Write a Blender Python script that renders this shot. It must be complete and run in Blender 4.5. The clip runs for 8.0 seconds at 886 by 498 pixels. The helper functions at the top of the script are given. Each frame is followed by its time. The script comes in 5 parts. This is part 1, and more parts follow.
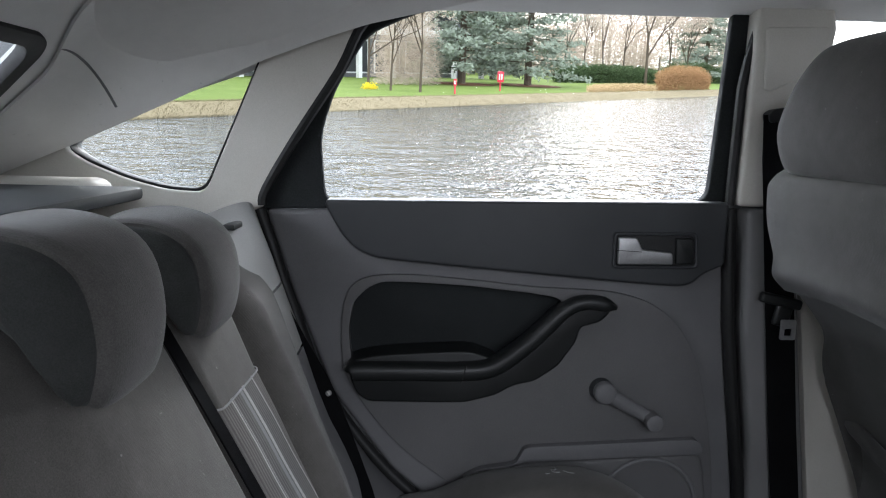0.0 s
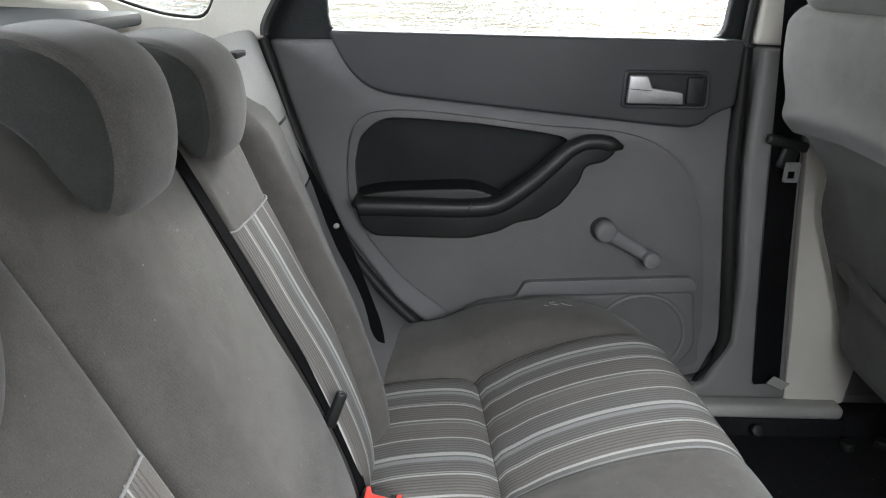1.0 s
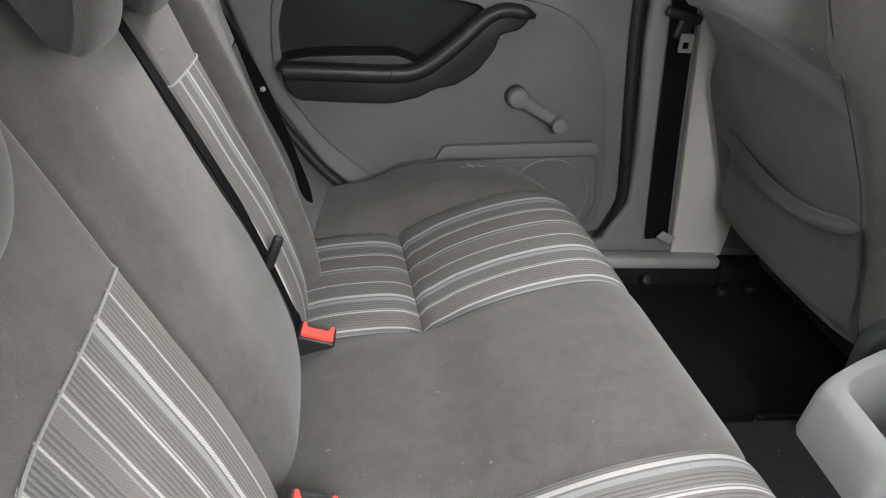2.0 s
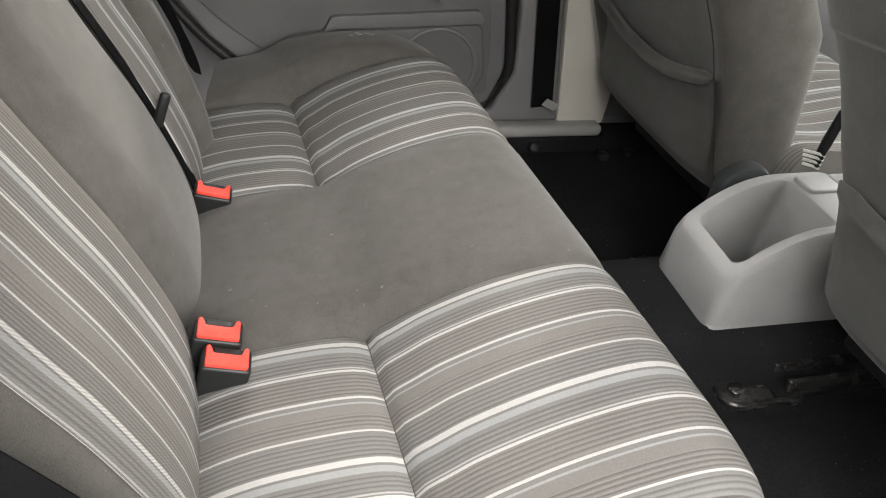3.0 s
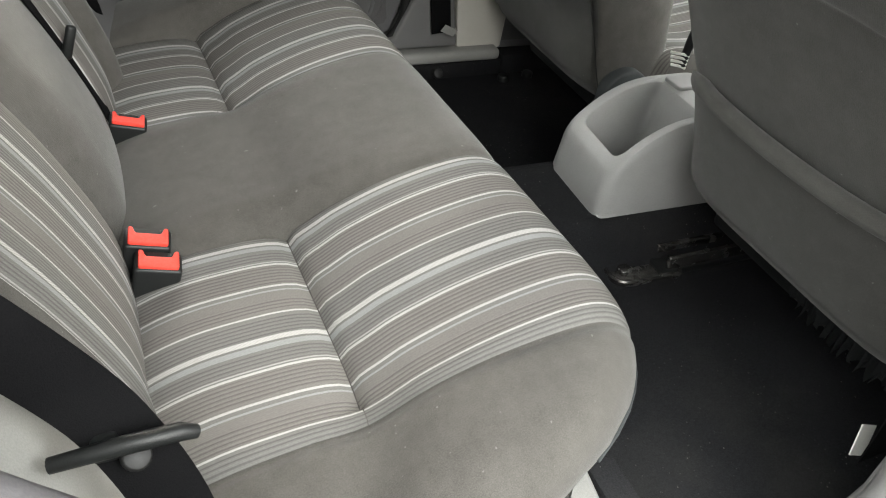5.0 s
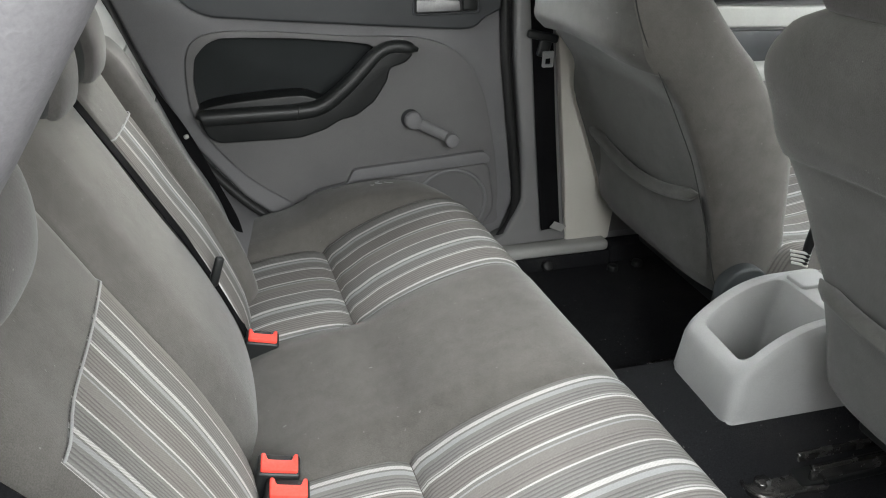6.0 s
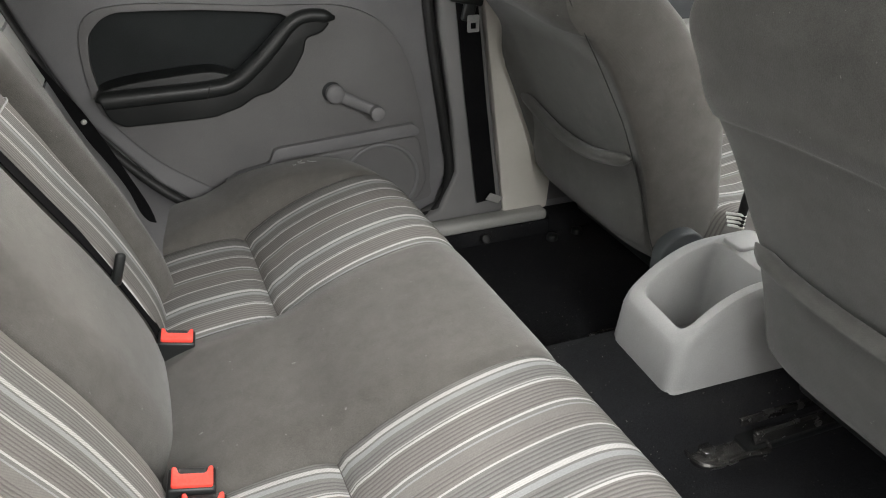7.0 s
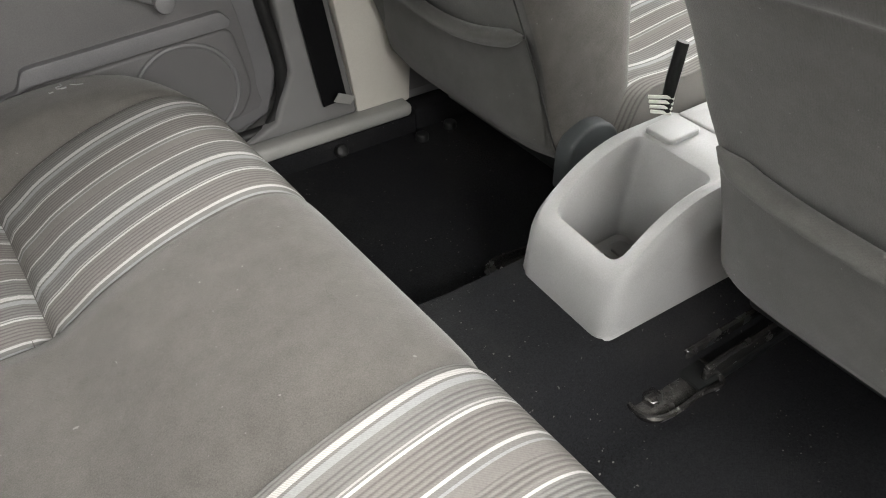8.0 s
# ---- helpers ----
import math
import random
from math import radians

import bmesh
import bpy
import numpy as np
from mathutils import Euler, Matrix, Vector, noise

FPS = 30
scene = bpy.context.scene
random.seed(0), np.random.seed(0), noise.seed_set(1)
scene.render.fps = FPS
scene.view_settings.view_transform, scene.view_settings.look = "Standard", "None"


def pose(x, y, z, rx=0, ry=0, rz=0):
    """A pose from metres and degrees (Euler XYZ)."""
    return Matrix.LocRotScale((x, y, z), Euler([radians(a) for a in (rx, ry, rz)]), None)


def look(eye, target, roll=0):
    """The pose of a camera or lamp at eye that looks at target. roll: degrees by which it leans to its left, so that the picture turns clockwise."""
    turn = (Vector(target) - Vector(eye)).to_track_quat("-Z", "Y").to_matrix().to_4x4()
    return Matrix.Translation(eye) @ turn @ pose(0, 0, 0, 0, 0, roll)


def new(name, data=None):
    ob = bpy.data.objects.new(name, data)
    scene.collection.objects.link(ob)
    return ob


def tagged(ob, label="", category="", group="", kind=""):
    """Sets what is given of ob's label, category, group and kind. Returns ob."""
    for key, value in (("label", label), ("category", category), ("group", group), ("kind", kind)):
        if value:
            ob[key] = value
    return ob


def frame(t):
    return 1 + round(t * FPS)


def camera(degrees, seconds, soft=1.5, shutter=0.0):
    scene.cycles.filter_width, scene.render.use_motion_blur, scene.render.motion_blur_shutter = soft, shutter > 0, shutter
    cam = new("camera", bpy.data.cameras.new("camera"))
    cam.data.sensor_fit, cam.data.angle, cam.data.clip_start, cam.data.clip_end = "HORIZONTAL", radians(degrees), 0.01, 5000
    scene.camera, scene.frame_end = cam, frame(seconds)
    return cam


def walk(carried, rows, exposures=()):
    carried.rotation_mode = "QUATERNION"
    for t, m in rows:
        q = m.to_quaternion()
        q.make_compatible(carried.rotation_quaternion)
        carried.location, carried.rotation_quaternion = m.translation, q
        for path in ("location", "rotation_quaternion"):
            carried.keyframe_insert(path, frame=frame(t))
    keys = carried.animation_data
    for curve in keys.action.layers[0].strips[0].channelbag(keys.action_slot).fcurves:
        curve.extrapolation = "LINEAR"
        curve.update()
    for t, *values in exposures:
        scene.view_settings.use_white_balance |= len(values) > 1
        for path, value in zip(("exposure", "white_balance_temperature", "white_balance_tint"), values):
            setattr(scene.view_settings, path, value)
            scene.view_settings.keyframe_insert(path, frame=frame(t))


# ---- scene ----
# the car leans towards the lake; places inside it are given in the car's own frame
TILT = 5.5
CAR = pose(0, 0, 0, -TILT, 0, 0)
EARTH = Matrix.Identity(4)
cam = camera(63.3, 8.0, soft=1.1)
PATH = [
    (0, (-0.029, 0.031, 0.921), (0.023, 2.006, 0.61), 1.3),
    (0.5, (-0.031, 0.028, 0.91), (-0.021, 1.959, 0.388), 1.7),
    (1, (-0.033, 0.018, 0.901), (0.021, 1.887, 0.192), 2.3),
    (1.5, (-0.043, -0.032, 0.902), (0.104, 1.774, 0.055), 3.2),
    (1.7, (-0.045, -0.052, 0.908), (0.157, 1.718, 0.0), 4.1),
    (2.8, (-0.032, -0.15, 0.882), (0.442, 1.422, -0.26), 7.0),
    (3, (-0.03, -0.172, 0.875), (0.489, 1.359, -0.303), 7.6),
    (3.5, (-0.033, -0.228, 0.867), (0.596, 1.178, -0.41), 9.8),
    (4, (-0.032, -0.269, 0.867), (0.704, 1.017, -0.476), 12.0),
    (4.2, (-0.033, -0.285, 0.87), (0.735, 0.959, -0.495), 12.7),
    (5.3, (-0.045, -0.291, 0.899), (0.594, 1.206, -0.263), 4.7),
    (5.5, (-0.049, -0.275, 0.918), (0.543, 1.304, -0.158), 3.2),
    (6, (-0.056, -0.253, 0.949), (0.426, 1.463, 0.041), 0.8),
    (6.5, (-0.049, -0.251, 0.948), (0.47, 1.467, 0.066), 0.3),
    (7, (-0.003, -0.206, 0.933), (0.596, 1.432, -0.046), -0.2),
    (7.5, (0.074, -0.042, 0.889), (0.745, 1.482, -0.22), -1.3),
    (8, (0.126, 0.073, 0.843), (0.963, 1.368, -0.432), -1.1),
]
walk(cam, [(t, CAR @ look(e, a, r)) for t, e, a, r in PATH],
     [(0.0, 0.36, 5950, 13), (0.5, 0.60, 5950, 12), (1.0, 1.30, 6300, 10), (1.5, 1.58, 6350, 11), (3.0, 1.39, 6900, 12), (3.5, 1.44, 6850, 11),
      (4.0, 1.18, 6750, 11), (5.5, 1.38, 6800, 6), (6.0, 1.52, 6500, 8), (6.5, 1.50, 6350, 8), (7.0, 1.40, 6750, 10), (7.5, 1.46, 6900, 10), (8.0, 1.80, 6850, 11)])

# ---- world and sun: bright hazy day, sun low beyond the lake ----
SUN_AZ, SUN_EL = 10.6, 24.0     # degrees right of straight ahead, above the horizon
world = bpy.data.worlds.new("sky")
scene.world = world
world.use_nodes = True
wn = world.node_tree
sky = wn.nodes.new("ShaderNodeTexSky")
sky.sky_type, sky.sun_disc = "NISHITA", False
sky.sun_elevation, sky.sun_rotation = radians(SUN_EL), radians(SUN_AZ)
sky.dust_density, sky.air_density = 4.0, 1.0
haze = wn.nodes.new("ShaderNodeMixRGB")
haze.inputs[0].default_value = 0.9
haze.inputs[2].default_value = (8.0, 8.2, 8.4, 1)
wn.links.new(sky.outputs[0], haze.inputs[1])
wn.links.new(haze.outputs[0], wn.nodes["Background"].inputs[0])
wn.nodes["Background"].inputs[1].default_value = 0.42
sun = new("sun", bpy.data.lights.new("sun", "SUN"))
sun.data.energy, sun.data.angle, sun.data.color = 0.85, radians(3.5), (1.0, 0.97, 0.92)
sun.matrix_world = look((60 * math.sin(radians(SUN_AZ)), 60 * math.cos(radians(SUN_AZ)), 60 * math.tan(radians(SUN_EL))), (0, 0, 0))


# added lamps standing in for sky light through the open doorway, the far windows, the windscreen and the rear window
def sky_fill_lamp(eye, target, sx, sy, power):
    lamp = new("sky_fill_lamp", bpy.data.lights.new("sky_fill_lamp", "AREA"))
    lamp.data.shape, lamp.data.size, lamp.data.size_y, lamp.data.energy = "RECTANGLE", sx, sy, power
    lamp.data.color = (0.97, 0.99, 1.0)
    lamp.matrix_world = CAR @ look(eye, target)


# the first two are added outdoors: beyond the doorway, above the far windows
sky_fill_lamp((0.50, -1.70, 1.62), (0.26, 0.6, 0.45), 1.6, 1.1, 42.0)
sky_fill_lamp((-0.15, 2.55, 2.15), (0.25, 0.50, 0.40), 1.9, 1.0, 31.0)
sky_fill_lamp((1.62, 0.546, 1.02), (0.6, 0.546, 0.6), 1.1, 0.4, 2.0)
sky_fill_lamp((-0.78, 0.546, 1.04), (0.2, 0.546, 0.90), 0.9, 0.22, 4.0)


# ---- materials ----
def shader(name, rough=0.5, metal=0.0):
    m = bpy.data.materials.new(name)
    m.use_nodes = True
    b = m.node_tree.nodes["Principled BSDF"]
    b.inputs["Roughness"].default_value, b.inputs["Metallic"].default_value = rough, metal
    return m, m.node_tree, b


def node(nt, kind, **values):
    n = nt.nodes.new(kind)
    for k, v in values.items():
        n.inputs[k.replace("_", " ")].default_value = v
    return n


def coords(nt, scale=(1, 1, 1)):
    c = nt.nodes.new("ShaderNodeTexCoord")
    mp = nt.nodes.new("ShaderNodeMapping")
    mp.inputs["Scale"].default_value = scale
    nt.links.new(c.outputs["Object"], mp.inputs["Vector"])
    return mp.outputs[0]


def noise_tex(nt, vec, scale, detail=3.0, rough=0.6):
    n = node(nt, "ShaderNodeTexNoise", Scale=scale, Detail=detail, Roughness=rough)
    nt.links.new(vec, n.inputs["Vector"])
    return n.outputs["Fac"]


def ramp(nt, fac, stops):
    r = nt.nodes.new("ShaderNodeValToRGB")
    e = r.color_ramp.elements
    while len(e) < len(stops):
        e.new(0.5)
    for el, (p, c) in zip(e, stops):
        el.position = p
        el.color = (*c, 1) if len(c) == 3 else c
    nt.links.new(fac, r.inputs[0])
    return r.outputs[0]


def math_node(nt, op, a, b=None):
    n = nt.nodes.new("ShaderNodeMath")
    n.operation = op
    for i, v in enumerate((a, b)):
        if v is None:
            continue
        if isinstance(v, (int, float)):
            n.inputs[i].default_value = v
        else:
            nt.links.new(v, n.inputs[i])
    return n.outputs[0]


def mix(nt, fac, a, b, mode="MIX"):
    n = nt.nodes.new("ShaderNodeMixRGB")
    n.blend_type = mode
    for i, v in enumerate((fac, a, b)):
        if isinstance(v, (int, float)):
            n.inputs[i].default_value = v
        elif isinstance(v, tuple):
            n.inputs[i].default_value = (*v, 1)
        else:
            nt.links.new(v, n.inputs[i])
    return n.outputs[0]


def bump(nt, bsdf, height, strength, dist):
    n = node(nt, "ShaderNodeBump", Strength=strength, Distance=dist)
    nt.links.new(height, n.inputs["Height"])
    nt.links.new(n.outputs[0], bsdf.inputs["Normal"])


def grained(name, dark, light, rough=0.55, grain=900.0, relief=0.25, blotch=7.0, metal=0.0, depth=0.0006, spec=0.35):
    """Moulded plastic, rubber or metal: two tones, large soft wear and a fine skin grain."""
    m, nt, b = shader(name, rough, metal)
    v = coords(nt)
    big = noise_tex(nt, v, blotch, 4.0)
    fine = noise_tex(nt, v, grain, 2.0)
    both = math_node(nt, "ADD", math_node(nt, "MULTIPLY", big, 0.5), math_node(nt, "MULTIPLY", fine, 0.5))
    nt.links.new(ramp(nt, both, [(0.36, dark), (0.64, light)]), b.inputs["Base Color"])
    rr = node(nt, "ShaderNodeMapRange", To_Min=rough - 0.08, To_Max=rough + 0.08)
    nt.links.new(big, rr.inputs[0])
    nt.links.new(rr.outputs[0], b.inputs["Roughness"])
    b.inputs["Specular IOR Level"].default_value = spec
    bump(nt, b, fine, relief, depth)
    return m


def weave(nt, v, size=0.0012):
    """A height that reads as plain woven cloth."""
    w1 = node(nt, "ShaderNodeTexWave", Scale=1 / size / 6.283, Distortion=0.6, Detail=1.0)
    w2 = node(nt, "ShaderNodeTexWave", Scale=1 / size / 6.283, Distortion=0.6, Detail=1.0)
    w1.bands_direction, w2.bands_direction = "Y", "DIAGONAL"
    nt.links.new(v, w1.inputs["Vector"])
    nt.links.new(v, w2.inputs["Vector"])
    return math_node(nt, "MULTIPLY", w1.outputs["Fac"], w2.outputs["Fac"])


def cloth(name, dark, light, rough=0.92, sheen=0.15, woven=0.35):
    m, nt, b = shader(name, rough)
    v = coords(nt)
    big = noise_tex(nt, v, 4.0, 4.0)
    mid = noise_tex(nt, v, 38.0, 4.0, 0.7)
    fine = noise_tex(nt, v, 900.0, 2.0, 0.8)
    tone = math_node(nt, "ADD", math_node(nt, "MULTIPLY", math_node(nt, "ADD", big, mid), 0.26), math_node(nt, "MULTIPLY", fine, 0.48))
    col = ramp(nt, tone, [(0.37, dark), (0.63, light)])
    lint = ramp(nt, noise_tex(nt, v, 170.0, 1.0), [(0.765, (0, 0, 0)), (0.80, (1, 1, 1))])
    col = mix(nt, math_node(nt, "MULTIPLY", lint, 0.3 if sheen > 0.1 else 0.0), col, (0.3, 0.3, 0.28))
    nt.links.new(col, b.inputs["Base Color"])
    b.inputs["Sheen Weight"].default_value = sheen
    b.inputs["Sheen Roughness"].default_value = 0.5
    b.inputs["Specular IOR Level"].default_value = 0.2
    bump(nt, b, math_node(nt, "ADD", math_node(nt, "MULTIPLY", weave(nt, v), woven), fine), 0.35, 0.0006)
    return m


def carpet(name="black_carpet", lift=1.0):
    """Short black pile, greyer where it is trodden, with pale grit and lint."""
    m, nt, b = shader(name, 0.95)
    v = coords(nt)
    pile = noise_tex(nt, v, 420.0, 3.0, 0.8)
    col = ramp(nt, pile, [(0.3, (0.0055 * lift, 0.0056 * lift, 0.0064 * lift)), (0.75, (0.021 * lift, 0.0215 * lift, 0.0235 * lift))])
    worn = ramp(nt, noise_tex(nt, v, 5.0, 5.0, 0.65), [(0.50, (0, 0, 0)), (0.72, (1, 1, 1))])
    col = mix(nt, math_node(nt, "MULTIPLY", worn, 0.45), col, mix(nt, pile, (0.014, 0.014, 0.014), (0.045, 0.043, 0.041)))
    grit = ramp(nt, noise_tex(nt, v, 210.0, 1.0), [(0.735, (0, 0, 0)), (0.76, (1, 1, 1))])
    where = ramp(nt, noise_tex(nt, v, 9.0, 3.0), [(0.48, (0, 0, 0)), (0.62, (1, 1, 1))])
    col = mix(nt, mix(nt, 1.0, grit, where, "MULTIPLY"), col, (0.16, 0.155, 0.145))
    nt.links.new(col, b.inputs["Base Color"])
    b.inputs["Specular IOR Level"].default_value = 0.1
    bump(nt, b, pile, 0.7, 0.003)
    return m


def striped(name, phase, period=0.152):
    """Grey ribbed cloth with white stripes along x; the pattern repeats across y."""
    m, nt, b = shader(name, 0.9)
    c = nt.nodes.new("ShaderNodeTexCoord")
    sp = nt.nodes.new("ShaderNodeSeparateXYZ")
    nt.links.new(c.outputs["Object"], sp.inputs[0])
    w = math_node(nt, "DIVIDE", math_node(nt, "SUBTRACT", phase, sp.outputs["Y"]), period)
    w = math_node(nt, "FRACT", math_node(nt, "ADD", w, 20.0))
    base, warm, pale, grey, thin = (0.142, 0.139, 0.133), (0.146, 0.138, 0.130), (0.37, 0.362, 0.35), (0.225, 0.230, 0.230), (0.285, 0.28, 0.272)
    st = [(0.0, pale), (0.042, base), (0.060, grey), (0.108, base), (0.248, thin), (0.261, base), (0.273, pale), (0.291, warm),
          (0.509, pale), (0.528, base), (0.560, grey), (0.575, warm), (0.786, pale), (0.804, base)]
    r = ramp(nt, w, st)
    nt.nodes[-1].color_ramp.interpolation = "CONSTANT"
    v = coords(nt)
    # ribs between the stripes, but for one smooth band
    rib = math_node(nt, "SINE", math_node(nt, "MULTIPLY", sp.outputs["Y"], 6.283 / 0.0050))
    rib01 = math_node(nt, "ADD", math_node(nt, "MULTIPLY", rib, 0.5), 0.5)
    ribbed = ramp(nt, w, [(0.0, (0, 0, 0)), (0.13, (1, 1, 1)), (0.24, (0, 0, 0)), (0.305, (1, 1, 1)), (0.50, (0, 0, 0)), (0.655, (1, 1, 1)), (0.775, (0, 0, 0)), (0.82, (1, 1, 1)), (0.99, (0, 0, 0))])
    nt.nodes[-1].color_ramp.interpolation = "CONSTANT"
    shade = ramp(nt, rib01, [(0.02, (0.68, 0.68, 0.68)), (0.40, (0.97, 0.97, 0.97)), (1.0, (1.06, 1.06, 1.06))])
    col = mix(nt, ribbed, r, mix(nt, 1.0, r, shade, "MULTIPLY"))
    # slanting threads, plain on the broad white stripe and faint elsewhere
    twill = node(nt, "ShaderNodeTexWave", Scale=240.0, Distortion=0.15)
    twill.bands_direction = "DIAGONAL"
    nt.links.new(v, twill.inputs["Vector"])
    fleck = ramp(nt, twill.outputs["Fac"], [(0.15, (0.66, 0.66, 0.66)), (0.5, (1.06, 1.06, 1.06))])
    broad = ramp(nt, w, [(0.0, (0.62, 0.62, 0.62)), (0.064, (0.22, 0.22, 0.22))])
    nt.nodes[-1].color_ramp.interpolation = "CONSTANT"
    col = mix(nt, broad, col, mix(nt, 1.0, col, fleck, "MULTIPLY"))
    fine = noise_tex(nt, v, 500.0, 2.0, 0.8)
    col = mix(nt, 0.4, col, ramp(nt, fine, [(0.3, (0.75, 0.75, 0.75)), (0.7, (1.2, 1.2, 1.2))]), "MULTIPLY")
    soil = noise_tex(nt, v, 9.0, 4.0)
    col = mix(nt, 0.35, col, ramp(nt, soil, [(0.3, (0.82, 0.81, 0.79)), (0.7, (1.08, 1.08, 1.08))]), "MULTIPLY")
    nt.links.new(col, b.inputs["Base Color"])
    b.inputs["Specular IOR Level"].default_value = 0.15
    bump(nt, b, math_node(nt, "ADD", math_node(nt, "MULTIPLY", rib01, ribbed), math_node(nt, "MULTIPLY", fine, 0.5)), 0.4, 0.0010)
    return m


def pane(name, tint, rough=0.0):
    m, nt, b = shader(name, rough)
    b.inputs["Base Color"].default_value = (*tint, 1)
    b.inputs["Transmission Weight"].default_value = 1.0
    b.inputs["IOR"].default_value = 1.02
    return m


CLOTH = cloth("charcoal_seat_cloth", (0.050, 0.047, 0.042), (0.095, 0.090, 0.082))
# darker rear cloth, lowered further to carry the shade on the seat backs
SEAT_REAR_SHADED = cloth("shaded_seat_rear_cloth", (0.034, 0.033, 0.030), (0.068, 0.067, 0.062))
HEADCLOTH = cloth("headrest_cloth", (0.034, 0.032, 0.030), (0.071, 0.068, 0.064))
# flank cloth, darkened so its colour carries the shade on the flanks
HEAD_SIDE = cloth("shaded_headrest_side_cloth", (0.016, 0.0170, 0.0160), (0.034, 0.0352, 0.0335), sheen=0.05)
VINYL = grained("seat_side_vinyl", (0.03, 0.034, 0.036), (0.05, 0.055, 0.057), 0.6)
STRIPE_NEAR = striped("striped_cloth_near", 0.2315 - 0.546)
STRIPE_FAR = striped("striped_cloth_far", 0.786 - 0.546)
STRIPE_BACK = striped("striped_cloth_back", 0.340 - 0.546, 0.148)
PIPING = grained("pale_piping", (0.20, 0.20, 0.20), (0.29, 0.29, 0.29), 0.7)
DOOR_GREY = grained("grey_door_plastic", (0.108, 0.107, 0.110), (0.145, 0.143, 0.145), 0.55, 700.0, 0.35)
DOOR_INSERT = grained("dark_grey_door_plastic", (0.086, 0.084, 0.085), (0.118, 0.115, 0.115), 0.55, 700.0, 0.35)
PILLAR_GREY = grained("grey_pillar_plastic", (0.085, 0.082, 0.086), (0.115, 0.111, 0.116), 0.6, 700.0, 0.3)
DOOR_DARK = grained("charcoal_soft_plastic", (0.026, 0.028, 0.030), (0.040, 0.042, 0.044), 0.45, 800.0, 0.3, spec=0.4)
BLACK = grained("black_plastic", (0.007, 0.008, 0.008), (0.014, 0.015, 0.015), 0.42, 800.0, 0.3)
BLACK_CLOTH = grained("black_door_cloth", (0.014, 0.016, 0.0165), (0.025, 0.0275, 0.028), 0.85, 500.0, 0.3, spec=0.18)
RUBBER = grained("black_rubber", (0.008, 0.008, 0.008), (0.016, 0.016, 0.016), 0.5, 300.0, 0.2)
TRIM = grained("beige_grey_trim", (0.52, 0.50, 0.45), (0.60, 0.58, 0.53), 0.6, 700.0, 0.3)
TRIM_GREY = grained("mid_grey_trim", (0.135, 0.134, 0.132), (0.17, 0.168, 0.165), 0.6, 700.0, 0.3)
TRIM_PALE = grained("pale_grey_trim", (0.255, 0.255, 0.243), (0.325, 0.324, 0.308), 0.55, 700.0, 0.3)
CONSOLE = grained("grey_console_plastic", (0.245, 0.244, 0.242), (0.315, 0.313, 0.31), 0.40, 700.0, 0.25)
HEADLINER = cloth("pale_headliner", (0.68, 0.665, 0.64), (0.78, 0.765, 0.735), woven=0.0)
CARPET = carpet()
# the floor's carpet with its pile colour raised
PALER_CARPET = carpet("paler_carpet", 2.2)
WEBBING = grained("black_webbing", (0.004, 0.004, 0.0045), (0.009, 0.009, 0.0095), 0.85, 900.0, 0.4, spec=0.03)
SILVER = grained("satin_silver", (0.34, 0.34, 0.34), (0.44, 0.44, 0.44), 0.4, 300.0, 0.1, metal=0.8)
STEEL = grained("dark_steel", (0.12, 0.117, 0.113), (0.21, 0.205, 0.20), 0.26, 120.0, 0.3, metal=0.9, blotch=40.0)
RED = grained("red_button", (0.62, 0.045, 0.03), (0.75, 0.07, 0.05), 0.55, 300.0, 0.1, spec=0.2)
PAINT = grained("silver_car_paint", (0.19, 0.193, 0.197), (0.22, 0.223, 0.227), 0.3, 300.0, 0.05)
PAPER = grained("pale_tag", (0.62, 0.62, 0.58), (0.7, 0.7, 0.66), 0.7, 300.0, 0.1)
GLASS = pane("clear_glass", (0.96, 0.98, 0.97))
QUARTER_GLASS = pane("quarter_glass", (0.74, 0.76, 0.74))
TINTED = pane("rear_glass", (0.40, 0.42, 0.42))

# ---- mesh helpers ----
ORIGIN = {}


def finish(bm, name, material, angle=40):
    bmesh.ops.recalc_face_normals(bm, faces=bm.faces)
    me = bpy.data.meshes.new(name)
    bm.to_mesh(me)
    bm.free()
    me.materials.append(material)
    me.polygons.foreach_set("use_smooth", [True] * len(me.polygons))
    me.set_sharp_from_angle(angle=radians(angle))
    return me


def thing(name, base, label, category, group="", kind="", m=None):
    ob = new(name)
    ob.empty_display_size = 0.05
    ob.matrix_world = (CAR if m is None else m) @ Matrix.Translation(base)
    ORIGIN[ob.name] = Vector(base)
    return tagged(ob, label, category, group, kind)


def part(name, bm, material, parent, label="", angle=40):
    base = ORIGIN[parent.name]
    bmesh.ops.translate(bm, verts=bm.verts, vec=-base)
    ob = new(name, finish(bm, name, material, angle))
    ob.parent = parent
    ORIGIN[ob.name] = base
    return tagged(ob, label)


def solo(name, bm, material, label, category, kind="", group="", m=None, angle=40):
    ob = new(name, finish(bm, name, material, angle))
    ob.matrix_world = CAR if m is None else m
    ORIGIN[ob.name] = Vector((0, 0, 0))
    return tagged(ob, label, category, group, kind)


